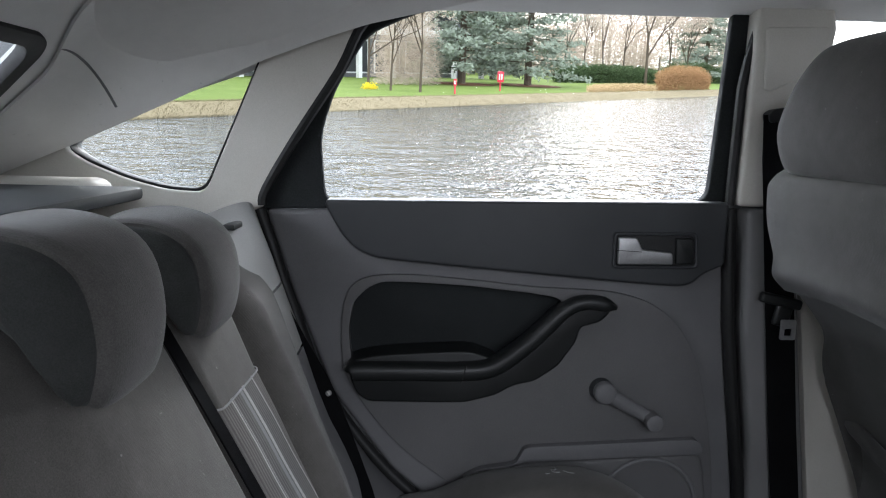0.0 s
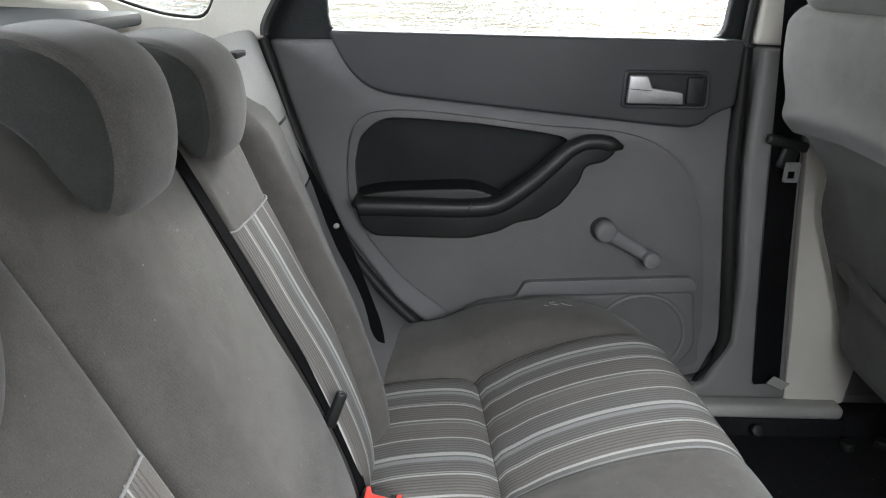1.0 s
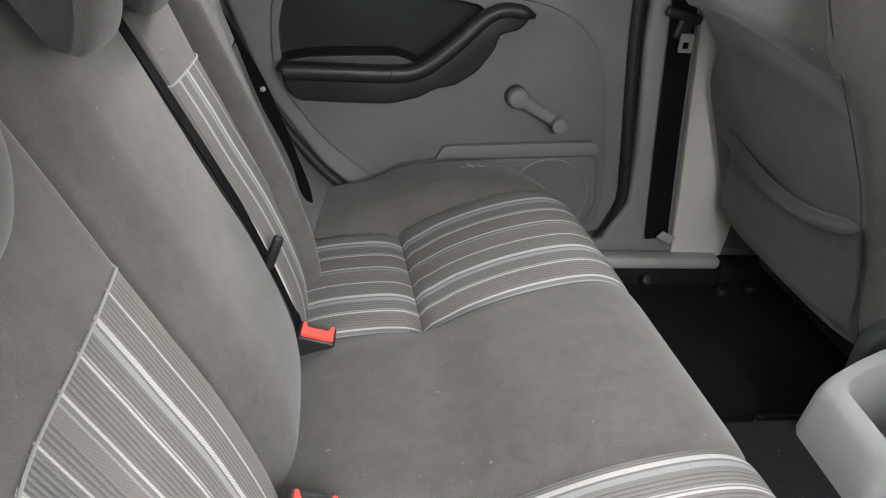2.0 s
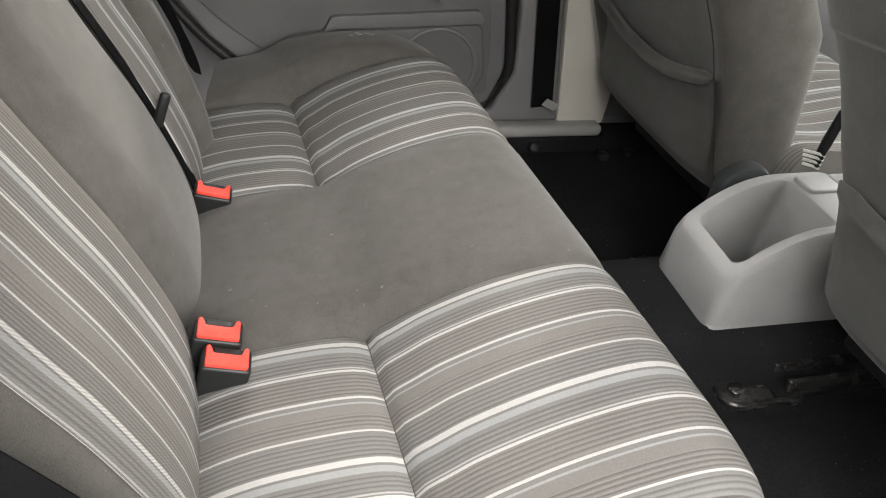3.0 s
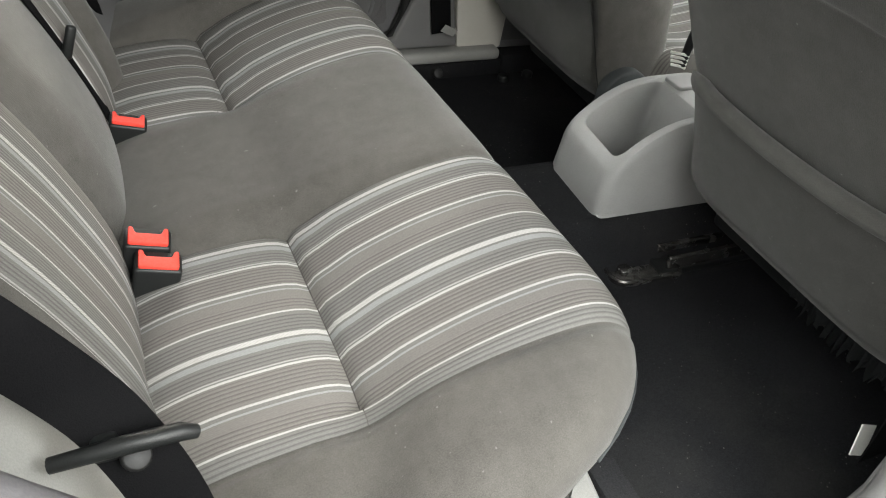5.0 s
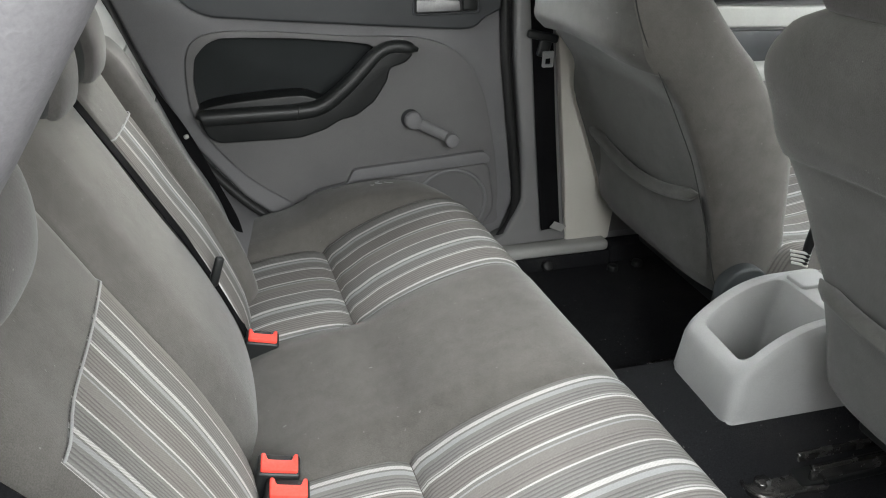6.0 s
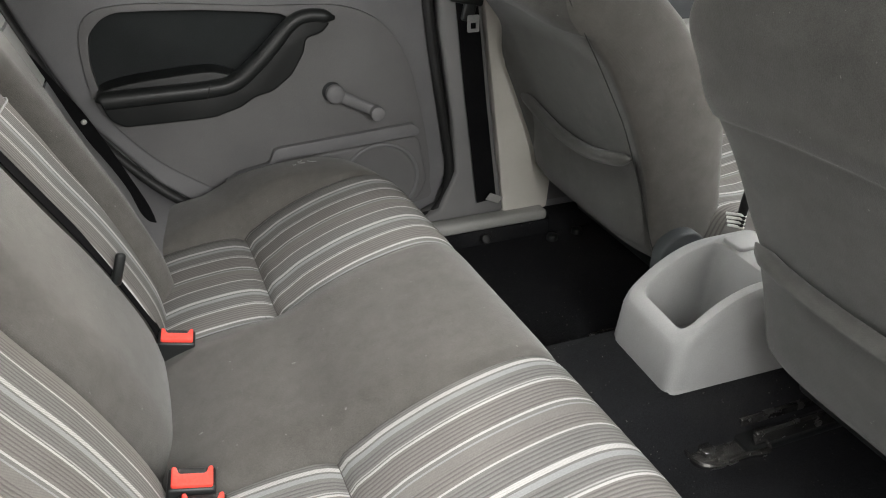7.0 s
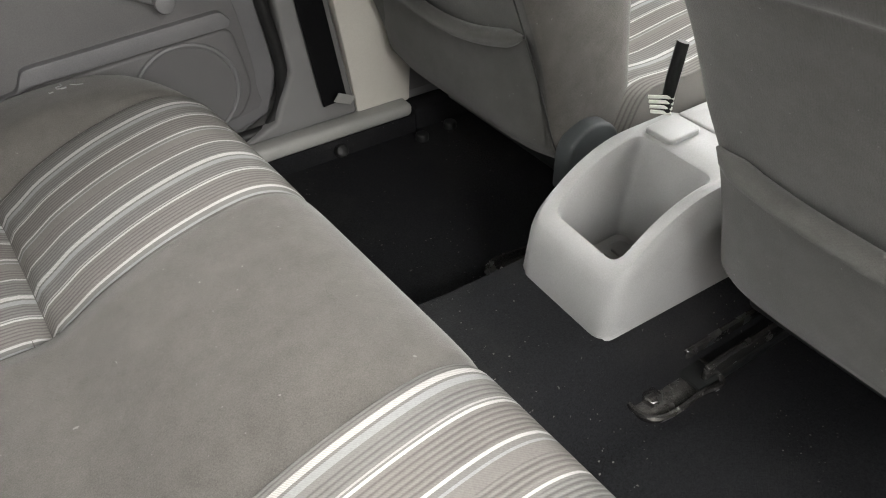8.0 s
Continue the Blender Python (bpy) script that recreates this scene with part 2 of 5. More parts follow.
def spline(pts, n=6, closed=False):
    """Catmull-Rom through the points."""
    pts = [Vector(p) for p in pts]
    k, out = len(pts), []
    for i in range(k if closed else k - 1):
        if closed:
            a, b, c, d = (pts[(i + j) % k] for j in (-1, 0, 1, 2))
        else:
            a, b, c, d = pts[max(i - 1, 0)], pts[i], pts[i + 1], pts[min(i + 2, k - 1)]
        for j in range(n):
            t = j / n
            out.append(0.5 * (2 * b + (c - a) * t + (2 * a - 5 * b + 4 * c - d) * t * t + (3 * b - a - 3 * c + d) * t ** 3))
    if not closed:
        out.append(pts[-1])
    return out


def corners(pts, r=0.02, n=4):
    """A closed 2D outline with its corners rounded."""
    out, k = [], len(pts)
    for i in range(k):
        a, b, c = (Vector(pts[(i + j) % k]) for j in (-1, 0, 1))
        rr = min(r, (a - b).length * 0.45, (c - b).length * 0.45)
        p, q = b + (a - b).normalized() * rr, b + (c - b).normalized() * rr
        for j in range(n + 1):
            t = j / n
            out.append((1 - t) ** 2 * p + 2 * t * (1 - t) * b + t * t * q)
    return out


def loop_edges(bm, pts3):
    vs = [bm.verts.new(p) for p in pts3]
    return [bm.edges.new((vs[i], vs[(i + 1) % len(vs)])) for i in range(len(vs))]


def bevel(bm, width, seg=2, angle=35):
    es = [e for e in bm.edges if len(e.link_faces) == 2 and e.calc_face_angle(0) > radians(angle)]
    if es and width > 0:
        bmesh.ops.bevel(bm, geom=es, offset=width, segments=seg, affect="EDGES", profile=0.5, clamp_overlap=True)


def slab(poly, a, b, bev=0.003, seg=2, holes=(), axis="y"):
    """An outline (x, z), with holes, drawn out from y = a to y = b (or (y, z) along x, or (x, y) along z)."""
    put = {"y": lambda p, d: (p[0], d, p[1]), "x": lambda p, d: (d, p[0], p[1]), "z": lambda p, d: (p[0], p[1], d)}[axis]
    bm = bmesh.new()
    if holes:
        edges = []
        for lp in (poly, *holes):
            edges += loop_edges(bm, [put(p, a) for p in lp])
        bmesh.ops.triangle_fill(bm, use_beauty=True, use_dissolve=False, edges=edges)
        faces = list(bm.faces)
    else:
        faces = [bm.faces.new([bm.verts.new(put(p, a)) for p in poly])]
    r = bmesh.ops.extrude_face_region(bm, geom=faces)
    d = Vector(put((0, 0), b)) - Vector(put((0, 0), a))
    bmesh.ops.translate(bm, verts=[v for v in r["geom"] if isinstance(v, bmesh.types.BMVert)], vec=d)
    bmesh.ops.recalc_face_normals(bm, faces=bm.faces)
    bevel(bm, bev, seg, 50)
    return bm


def loft(sections, caps=True, closed=True):
    """Skin over sections of equal length."""
    bm = bmesh.new()
    rows = [[bm.verts.new(p) for p in s] for s in sections]
    k = len(rows[0])
    for r0, r1 in zip(rows, rows[1:]):
        for i in range(k if closed else k - 1):
            j = (i + 1) % k
            bm.faces.new((r0[i], r0[j], r1[j], r1[i]))
    if caps and closed:
        bm.faces.new(rows[0])
        bm.faces.new(rows[-1])
    return bm


def sheet(fn, us, vs, thick=0.0):
    """A grid of points; with thick, a closed skin pushed along -normal."""
    bm = loft([[fn(u, v) for v in vs] for u in us], caps=False, closed=False)
    if thick:
        bmesh.ops.recalc_face_normals(bm, faces=bm.faces)
        bmesh.ops.solidify(bm, geom=list(bm.faces), thickness=thick)
    return bm


def tube(pts, r, n=8, flat=1.0, up=(0, 0, 1)):
    """A round or flattened bar along points; r may be a list."""
    pts = [Vector(p) for p in pts]
    secs = []
    for i, p in enumerate(pts):
        d = (pts[min(i + 1, len(pts) - 1)] - pts[max(i - 1, 0)]).normalized()
        s = d.cross(Vector(up))
        s = s.normalized() if s.length > 1e-4 else d.orthogonal().normalized()
        t = s.cross(d).normalized()
        rr = r[i] if isinstance(r, (list, tuple)) else r
        secs.append([p + s * rr * math.cos(a) + t * rr * flat * math.sin(a) for a in (2 * math.pi * k / n for k in range(n))])
    return loft(secs)


def strap(pts, width, side, thick=0.0015):
    """A flat band along points; side: its width's direction."""
    s = Vector(side).normalized() * width / 2
    secs = []
    pts = [Vector(p) for p in pts]
    for i, p in enumerate(pts):
        d = (pts[min(i + 1, len(pts) - 1)] - pts[max(i - 1, 0)]).normalized()
        nrm = d.cross(s).normalized() * thick / 2
        secs.append([p - s - nrm, p + s - nrm, p + s + nrm, p - s + nrm])
    return loft(secs)


def disc(c, r, depth, axis, n=20, bev=0.002, r2=None):
    """A round button, drawn out along axis from its centre c."""
    ax = Vector(axis).normalized()
    s = ax.orthogonal().normalized()
    t = ax.cross(s)
    ring = lambda rad, h: [Vector(c) + ax * h + (s * math.cos(a) + t * math.sin(a)) * rad for a in (2 * math.pi * k / n for k in range(n))]
    r2 = r if r2 is None else r2
    return loft([ring(r, 0), ring(r + (r2 - r) * 0.8, depth - bev), ring(r2 - bev * 0.4, depth - bev * 0.3), ring(r2 - bev, depth)])


def box(lo, hi, bev=0.003, seg=2):
    bm = bmesh.new()
    bmesh.ops.create_cube(bm, size=1)
    lo, hi = Vector(lo), Vector(hi)
    for v in bm.verts:
        v.co = Vector([lo[i] + (hi[i] - lo[i]) * (v.co[i] + 0.5) for i in range(3)])
    bevel(bm, bev, seg)
    return bm


def join(*bms):
    out = bms[0]
    for b in bms[1:]:
        me = bpy.data.meshes.new("tmp")
        b.to_mesh(me)
        b.free()
        out.from_mesh(me)
        bpy.data.meshes.remove(me)
    return out


def turned(bm, m):
    bmesh.ops.transform(bm, matrix=m, verts=bm.verts)
    return bm


def mirror(bm):
    """To the other side of the car."""
    for v in bm.verts:
        v.co.x += 0.11 * (v.co.y - CY)      # the doorways stand a little askew to the axes
        v.co.y = 2 * CY - v.co.y
    return bm


def smoothstep(a, b, x):
    t = min(max((x - a) / (b - a), 0), 1)
    return t * t * (3 - 2 * t)


CY = 0.546          # the car's middle line
FLOOR = 0.12
GROUND = -0.20      # the ground, in the car's frame


# ---- the car's shell ----
def door_point(x, z, y):
    """A place on the door's plane y = 1.18, moved to the depth y along the line of sight from mid-cabin."""
    s = (y - 0.015) / 1.165
    return Vector((-0.033 + (x + 0.033) * s, 0.903 + (z - 0.903) * s))


def outline(pts, y):
    return [door_point(x, z, y) for x, z in pts]


def arc(a, b, n):
    return [a + (b - a) * i / n for i in range(n + 1)]


# floor pan with the tunnel
def floor_z(x, y):
    v = abs(y - CY)
    return FLOOR + 0.09 * (1 - smoothstep(0.09, 0.145, v)) + 0.02 * smoothstep(0.50, 0.35, x)


solo("floor", sheet(lambda x, y: (x, y, floor_z(x, y)), arc(0.2, 1.95, 46), arc(-0.075, 1.165, 48), 0.02), CARPET,
     "worn black carpet over the car floor and centre tunnel", "carpet", "structure")


# headliner, falling away over the tailgate
def roof_mid(x):
    return 1.215 - 0.30 * max(0, -x - 0.15) ** 1.6 - 0.40 * max(0, x - 1.0) ** 1.7


def roof_edge(x):
    return 1.145 - 0.30 * max(0, 0.02 - x) ** 1.0 * smoothstep(0.02, -0.25, x) - 0.06 * max(0, -0.25 - x) - 0.40 * max(0, x - 0.7) ** 1.5


def roof_z(x, y):
    v = min(abs(y - CY) / 0.645, 1)
    return roof_mid(x) - (roof_mid(x) - roof_edge(x)) * v ** 2.6


solo("ceiling", sheet(lambda x, y: (x, y, roof_z(x, y)), arc(-0.50, 1.45, 40), arc(CY - 0.66, CY + 0.66, 32), 0.03),
     HEADLINER, "pale grey fabric headliner of the car roof", "headliner", "structure")

# outlines on the plane y = 1.18: the rear door, its window, the quarter window, the front door's window
DOOR = [(-0.285, 0.80), (-0.240, 0.66), (-0.178, 0.496), (-0.08, 0.362), (0.02, 0.275), (0.10, 0.225), (0.42, 0.205), (0.487, 0.225), (0.514, 0.30),
        (0.50, 0.42), (0.472, 0.62), (0.458, 0.815)]
WIN = [(-0.188, 0.811), (-0.196, 0.917), (-0.174, 0.987), (-0.122, 1.074), (-0.044, 1.109), (0.059, 1.128), (0.20, 1.14), (0.444, 1.14), (0.425, 0.825)]
FRAME = [(-0.288, 0.80), (-0.283, 0.825), (-0.236, 0.905), (-0.166, 1.012), (-0.125, 1.088), (-0.044, 1.135), (0.06, 1.152), (0.20, 1.165), (0.470, 1.165), (0.459, 0.815)]
QUARTER = [(-0.278, 1.055), (-0.378, 0.824), (-0.440, 0.827), (-0.500, 0.842), (-0.565, 0.868), (-0.600, 0.892), (-0.45, 1.0)]
FRONT_WIN = [(0.62, 0.835), (0.60, 1.13), (1.0, 1.12), (1.35, 0.95), (1.45, 0.86)]
OPENING = DOOR[:-1] + [(0.470, 0.815), (0.478, 1.165), (0.20, 1.165), (0.06, 1.152), (-0.044, 1.135), (-0.125, 1.088), (-0.166, 1.012), (-0.236, 0.905)]
SIDE = [(-1.05, GROUND + 0.15), (2.3, GROUND + 0.15), (2.3, 0.80), (1.55, 0.86), (1.1, 1.20), (0.4, 1.26), (-0.2, 1.24), (-0.7, 1.12), (-1.05, 0.80)]


def sunk(pts):
    """The near doorway's sill lies a little lower."""
    return [(p[0], p[1] - 0.05 * smoothstep(0.50, 0.30, p[1])) for p in pts]


def side_panel(far):
    y0, y1 = (1.205, 1.26)
    holes = [corners(outline(QUARTER, 1.205), 0.02), corners(outline(FRONT_WIN, 1.205), 0.03)]
    wide = [Vector((0.122 + (p.x - 0.122) * 1.025, 0.985 + (p.y - 0.985) * 1.04)) for p in outline(WIN, 1.262)]
    holes.append(corners(wide if far else outline(sunk(OPENING), 1.205), 0.02))
    bm = slab(SIDE, y0, y1, 0.004, 2, holes)
    return bm if far else mirror(bm)


solo("wall_far", side_panel(True), PAINT, "painted car body side with its window openings", "car body", "structure")
solo("wall_near", side_panel(False), PAINT, "painted car body side with an open doorway", "car body", "structure")


# inner side trim behind the doorway, with the quarter window
def quarter_trim(far):
    pts = outline([(-0.95, 0.50), (-0.30, 0.50), (-0.30, 0.80), (-0.291, 0.80), (-0.283, 0.830), (-0.238, 0.907), (-0.168, 1.014), (-0.127, 1.09), (-0.05, 1.14), (-0.05, 1.17), (-0.35, 1.12), (-0.95, 0.95)], 1.165)
    bm = slab(pts, 1.165, 1.203, 0.018, 5, [corners(outline(QUARTER, 1.165), 0.02)])
    return bm if far else mirror(bm)


def frame_ring(pts, y0, y1, width, r=0.02, bev=0.003):
    """A ring of rubber or plastic round an outline."""
    c = sum((Vector(p) for p in pts), Vector((0, 0))) / len(pts)
    big = []
    k = len(pts)
    for i in range(k):
        a, b, d = (Vector(pts[(i + j) % k]) for j in (-1, 0, 1))
        n1 = Vector(((b - a).y, -(b - a).x)).normalized()
        n2 = Vector(((d - b).y, -(d - b).x)).normalized()
        n = (n1 + n2).normalized()
        if n.dot(b - c) < 0:
            n = -n
        big.append(b + n * width)
    return slab(corners(big, r), y0, y1, bev, 2, [corners([Vector(p) for p in pts], r)])


for far in (True, False):
    side = "far" if far else "near"
    flip = (lambda b: b) if far else mirror
    pillar = thing("rear_pillar_trim", (-0.4, 1.18 if far else -0.09, 0.9), "beige-grey plastic trim round the rear quarter window", "pillar trim", kind="structure")
    part("panel", quarter_trim(far), TRIM, pillar)
    part("gasket", flip(frame_ring(outline(QUARTER, 1.172), 1.176, 1.20, -0.006)), RUBBER, pillar, "black rubber window gasket")
    part("pane", flip(slab(corners(outline(QUARTER, 1.21), 0.02), 1.212, 1.216, 0)), QUARTER_GLASS, pillar).visible_shadow = False
    # trim between the backrest and the doorway: pale shoulder above, grey wheel-arch cover below
    def arch_trim(z, k, far=far):
        ax = -0.118 - 0.41 * (z - 0.36) - 0.03 * smoothstep(0.72, 0.84, z)
        b = door_point(float(np.interp(z, [0.15, 0.275, 0.362, 0.496, 0.66, 0.80, 0.86], [0.04, 0.0, -0.10, -0.196, -0.256, -0.302, -0.33])), z, 1.165)
        y = 0.945 + (1.172 - 0.945) * k
        x = ax + (b.x - ax) * k + 0.018 * math.sin(math.pi * k) * smoothstep(0.30, 0.5, z)
        return Vector((x, y if far else 2 * CY - y, z + 0.012 * math.sin(math.pi * k)))
    part("shoulder", sheet(arch_trim, arc(0.690, 0.808, 12), arc(0, 1, 14), 0.012), TRIM_PALE, pillar, "pale grey shoulder trim")
    part("shoulder", sheet(arch_trim, arc(0.602, 0.686, 12), arc(0, 1, 14), 0.012), TRIM_PALE, pillar, "pale grey shoulder trim below its joint")
    part("arch_cover", sheet(arch_trim, arc(0.15, 0.598, 18), arc(0, 1, 14), 0.012), DOOR_GREY if far else TRIM_PALE, pillar, "grey wheel arch cover")
    sl = arch_trim(0.785, 0.25)
    part("slot", box(sl + Vector((-0.004, -0.022, -0.003)), sl + Vector((0.012, 0.022, 0.005)), 0.002), RUBBER, pillar, "black belt slot")

# the headliner's soft edge, rolling down over the quarter window and the door's frame
def roof_rail(x, k):
    zl = float(np.interp(x, (-0.74, -0.684, -0.566, -0.421, -0.279, -0.198, -0.121, 0.031, 0.13), (0.83, 0.851, 0.899, 0.965, 1.030, 1.061, 1.087, 1.123, 1.14)))
    zu = min(roof_z(x, 0.97), 1.10 + (x + 0.43) * 0.857 + 0.25 * max(0, x + 0.43)) - 0.004
    y0 = 0.97 + 0.075 * smoothstep(-0.45, -0.56, x)
    return Vector((x, y0 + (1.156 - y0) * k, zu + (min(zl, zu) - zu) * k ** 1.9))


for flip in (lambda b: b, mirror):
    rail = thing("roof_rail_trim", (-0.3, 1.1, 1.0), "pale fabric headliner edge above the quarter window", "headliner trim", kind="structure")
    part("cover", flip(sheet(roof_rail, arc(-0.74, 0.13, 60), arc(0, 1, 16), 0.004)), HEADLINER, rail)
    part("joint", flip(tube([roof_rail(-0.512 + 0.022 * k, k) + Vector((0, -0.002, -0.003)) for k in arc(0.03, 0.88, 10)], 0.0022, 6)), TRIM_GREY, rail, "narrow joint beside the tailgate")

# front windows' panes
for far in (True, False):
    b = slab(corners(outline(FRONT_WIN, 1.215), 0.03), 1.222, 1.226, 0)
    w = solo("window_front", b if far else mirror(b), GLASS, "clear glass of a front door window", "window", "structure")
    w.visible_shadow = False


# ---- tailgate: sloping frame with the rear window ----
def tail_point(u, y, d=0.0):
    """u runs down the tailgate from the roof's end; d towards the cabin."""
    s = Vector((-0.42, 0, -0.36)).normalized()
    n = Vector((0.36, 0, -0.42)).normalized()
    return Vector((-0.43, y, 1.10)) + s * u + n * d


def tail_slab(poly, a, b, bev, holes=()):
    bm = slab(poly, a, b, bev, 2, holes, axis="z")
    for v in bm.verts:
        v.co = tail_point(v.co.y, v.co.x, v.co.z)
    return bm


TAIL = [(CY - 0.66, -0.12), (CY + 0.66, -0.12), (CY + 0.66, 0.62), (CY - 0.66, 0.62)]
REAR_WIN = [(CY - 0.445, 0.100), (CY + 0.445, 0.100), (CY + 0.468, 0.29), (CY - 0.468, 0.29)]
tail = thing("tailgate", (-0.75, CY, 0.9), "pale grey trim of the closed tailgate with its window", "tailgate", kind="structure")
part("frame", tail_slab(TAIL, -0.03, 0.0, 0.003, [corners(REAR_WIN, 0.045, 8)]), HEADLINER, tail)
part("gasket", tail_slab(corners(REAR_WIN, 0.045, 8), -0.012, 0.006, 0.002,
                         [corners([(CY - 0.420, 0.122), (CY + 0.420, 0.122), (CY + 0.440, 0.268), (CY - 0.440, 0.268)], 0.035, 8)]), RUBBER, tail, "black rubber gasket")
part("pane", tail_slab(corners(REAR_WIN, 0.045, 8), -0.02, -0.016, 0), TINTED, tail).visible_shadow = False
solo("wall_rear", box((-1.05, CY - 0.66, 0.0), (-1.02, CY + 0.66, 0.80)), TRIM_GREY, "plain grey inner panel closing the boot", "panel", "structure")
solo("boot_floor", box((-1.02, CY - 0.66, 0.10), (-0.1, CY + 0.66, 0.13)), CARPET, "dark carpet of the boot floor", "carpet", "structure")
solo("wall_front", box((1.9, CY - 0.68, 0.0), (1.95, CY + 0.68, 0.80)), DOOR_DARK, "plain dark bulkhead closing the footwells", "panel", "structure")
wind = sheet(lambda u, v: (1.42 + 0.55 * u, CY + (0.66 + 0.0 * u) * v, 1.06 - 0.30 * u), arc(0, 1, 6), arc(-1, 1, 8), 0.005)
solo("windscreen", wind, GLASS, "clear glass of the windscreen", "window", "structure").visible_shadow = False

# parcel shelf
shelf = thing("parcel_shelf", (-0.6, CY, 0.84), "dark grey parcel shelf with pale side ledges behind the backrests", "shelf")
part("board", box((-0.93, CY - 0.52, 0.822), (-0.43, CY + 0.52, 0.84), 0.006), VINYL, shelf)
part("ledge", box((-0.93, CY + 0.525, 0.80), (-0.50, CY + 0.60, 0.848), 0.022, 5), TRIM, shelf)
part("ledge", box((-0.93, CY - 0.60, 0.80), (-0.50, CY - 0.525, 0.848), 0.022, 5), TRIM, shelf)

# ---- far rear door ----
door = thing("door_1", (0.1, 1.2, 0.2), "closed rear car door with grey and black plastic lining", "car door", kind="structure")
RECESS = [(-0.151, 0.604), (-0.143, 0.651), (-0.120, 0.675), (-0.096, 0.6855), (-0.041, 0.685), (0.053, 0.680), (0.149, 0.670), (0.188, 0.664), (0.204, 0.654), (0.160, 0.585), (0.10, 0.545), (-0.145, 0.540)]
rec = corners(outline(RECESS, 1.175), 0.012, 4)
part("lining", slab(outline(DOOR, 1.175), 1.176, 1.204, 0.010, 4, [rec]), DOOR_GREY, door)
part("recess", slab(corners(outline([(-0.17, 0.48), (0.26, 0.48), (0.26, 0.71), (-0.17, 0.71)], 1.2), 0.02), 1.198, 1.203, 0.001), BLACK_CLOTH, door, "black cloth insert")
INSERT = [(-0.162, 0.60), (-0.155, 0.660), (-0.133, 0.687), (-0.096, 0.696), (-0.041, 0.697), (0.053, 0.690), (0.148, 0.681), (0.244, 0.677), (0.294, 0.672), (0.345, 0.656), (0.390, 0.623), (0.426, 0.5645), (0.445, 0.50), (0.466, 0.39), (0.472, 0.29), (0.44, 0.24), (0.12, 0.25), (0.03, 0.33), (-0.06, 0.40), (-0.12, 0.47), (-0.155, 0.53)]
rim = spline(outline(INSERT, 1.17), 4, True)
part("insert", slab(rim, 1.166, 1.181, 0.0125, 5, [corners(outline(RECESS, 1.168), 0.012, 4)]), DOOR_INSERT, door, "grey lower insert panel")
UP = [(-0.190, 0.812), (-0.158, 0.757), (-0.115, 0.727), (-0.041, 0.7176), (0.10, 0.706), (0.242, 0.695), (0.372, 0.686), (0.408, 0.690), (0.430, 0.707), (0.462, 0.722), (0.462, 0.826)]
up = spline(outline(UP, 1.16)[:10], 4) + outline([(0.462, 0.825), (-0.185, 0.817)], 1.16)
part("upper_trim", slab(up, 1.155, 1.205, 0.030, 8), DOOR_DARK, door, "charcoal soft upper trim")
# window frame, black corner panel, pane
part("window_frame", slab(outline(FRAME, 1.19), 1.185, 1.2045, 0.005, 3, [corners(outline(WIN, 1.19), 0.025)]), BLACK_CLOTH, door)
part("pane", slab(corners(outline(WIN, 1.215), 0.02), 1.213, 1.217, 0), GLASS, door).visible_shadow = False
part("waist_seal", slab(outline([(-0.19, 0.800), (0.43, 0.812), (0.43, 0.826), (-0.19, 0.813)], 1.19), 1.188, 1.21, 0.004), BLACK, door, "black waist seal")
# arm rest and pull: a level pad, a slender pull that sweeps up from it, and the hollow body below
PULL = [(-0.141, 0.547), (-0.128, 0.5490), (-0.037, 0.5500), (0.038, 0.5510), (0.085, 0.5590), (0.131, 0.5920), (0.166, 0.6250), (0.191, 0.6500), (0.214, 0.6635), (0.238, 0.6665), (0.262, 0.6625), (0.276, 0.6590)]
pa = [Vector((p.x, 1.134, p.y)) for p in spline(PULL, 6)]
secs = []
for i, p in enumerate(pa):
    d = (pa[min(i + 1, len(pa) - 1)] - pa[max(i - 1, 0)]).normalized()
    n = d.cross(Vector((0, 1, 0))).normalized()
    u = i / (len(pa) - 1)
    r = (0.0150 - 0.0035 * smoothstep(0.35, 0.75, u)) * min(1, 0.35 + 16 * u) * (1 - 0.62 * smoothstep(0.88, 1.0, u))
    secs.append([p + n * r * math.copysign(abs(math.cos(a)) ** 0.75, math.cos(a)) + Vector((0, 1, 0)) * (r + 0.004) * math.copysign(abs(math.sin(a)) ** 0.75, math.sin(a)) for a in (2 * math.pi * k / 24 for k in range(24))])
part("armrest", loft(secs), BLACK, door, "satin black armrest and pull", 60)
jp = pa[18]
part("joint", tube([jp + Vector((-0.001 + 0.3 * z, -0.0192 + 14 * z * z, z)) for z in (-0.014, -0.007, 0.0, 0.007, 0.014)], 0.0010, 6), RUBBER, door, "moulded joint line")
pad = spline([(-0.147, 0.548), (-0.142, 0.562), (-0.095, 0.573), (0.0, 0.580), (0.040, 0.581), (0.060, 0.578), (0.092, 0.564), (0.085, 0.552), (0.0, 0.543), (-0.12, 0.541)], 4, True)
part("elbow_pad", slab([Vector(p) for p in pad], 1.138, 1.20, 0.012, 4), BLACK, door, "padded black elbow rest")
UNDER = [(-0.149, 0.545), (-0.1447, 0.520), (-0.136, 0.4995), (-0.116, 0.486), (0.0, 0.4855), (0.044, 0.4865), (0.093, 0.500), (0.122, 0.517), (0.157, 0.5246), (0.195, 0.5516), (0.222, 0.592), (0.228, 0.6176), (0.2606, 0.6268), (0.277, 0.6439), (0.262, 0.653),
         (0.236, 0.657), (0.213, 0.653), (0.191, 0.638), (0.166, 0.612), (0.131, 0.579), (0.085, 0.546), (0.038, 0.538)]
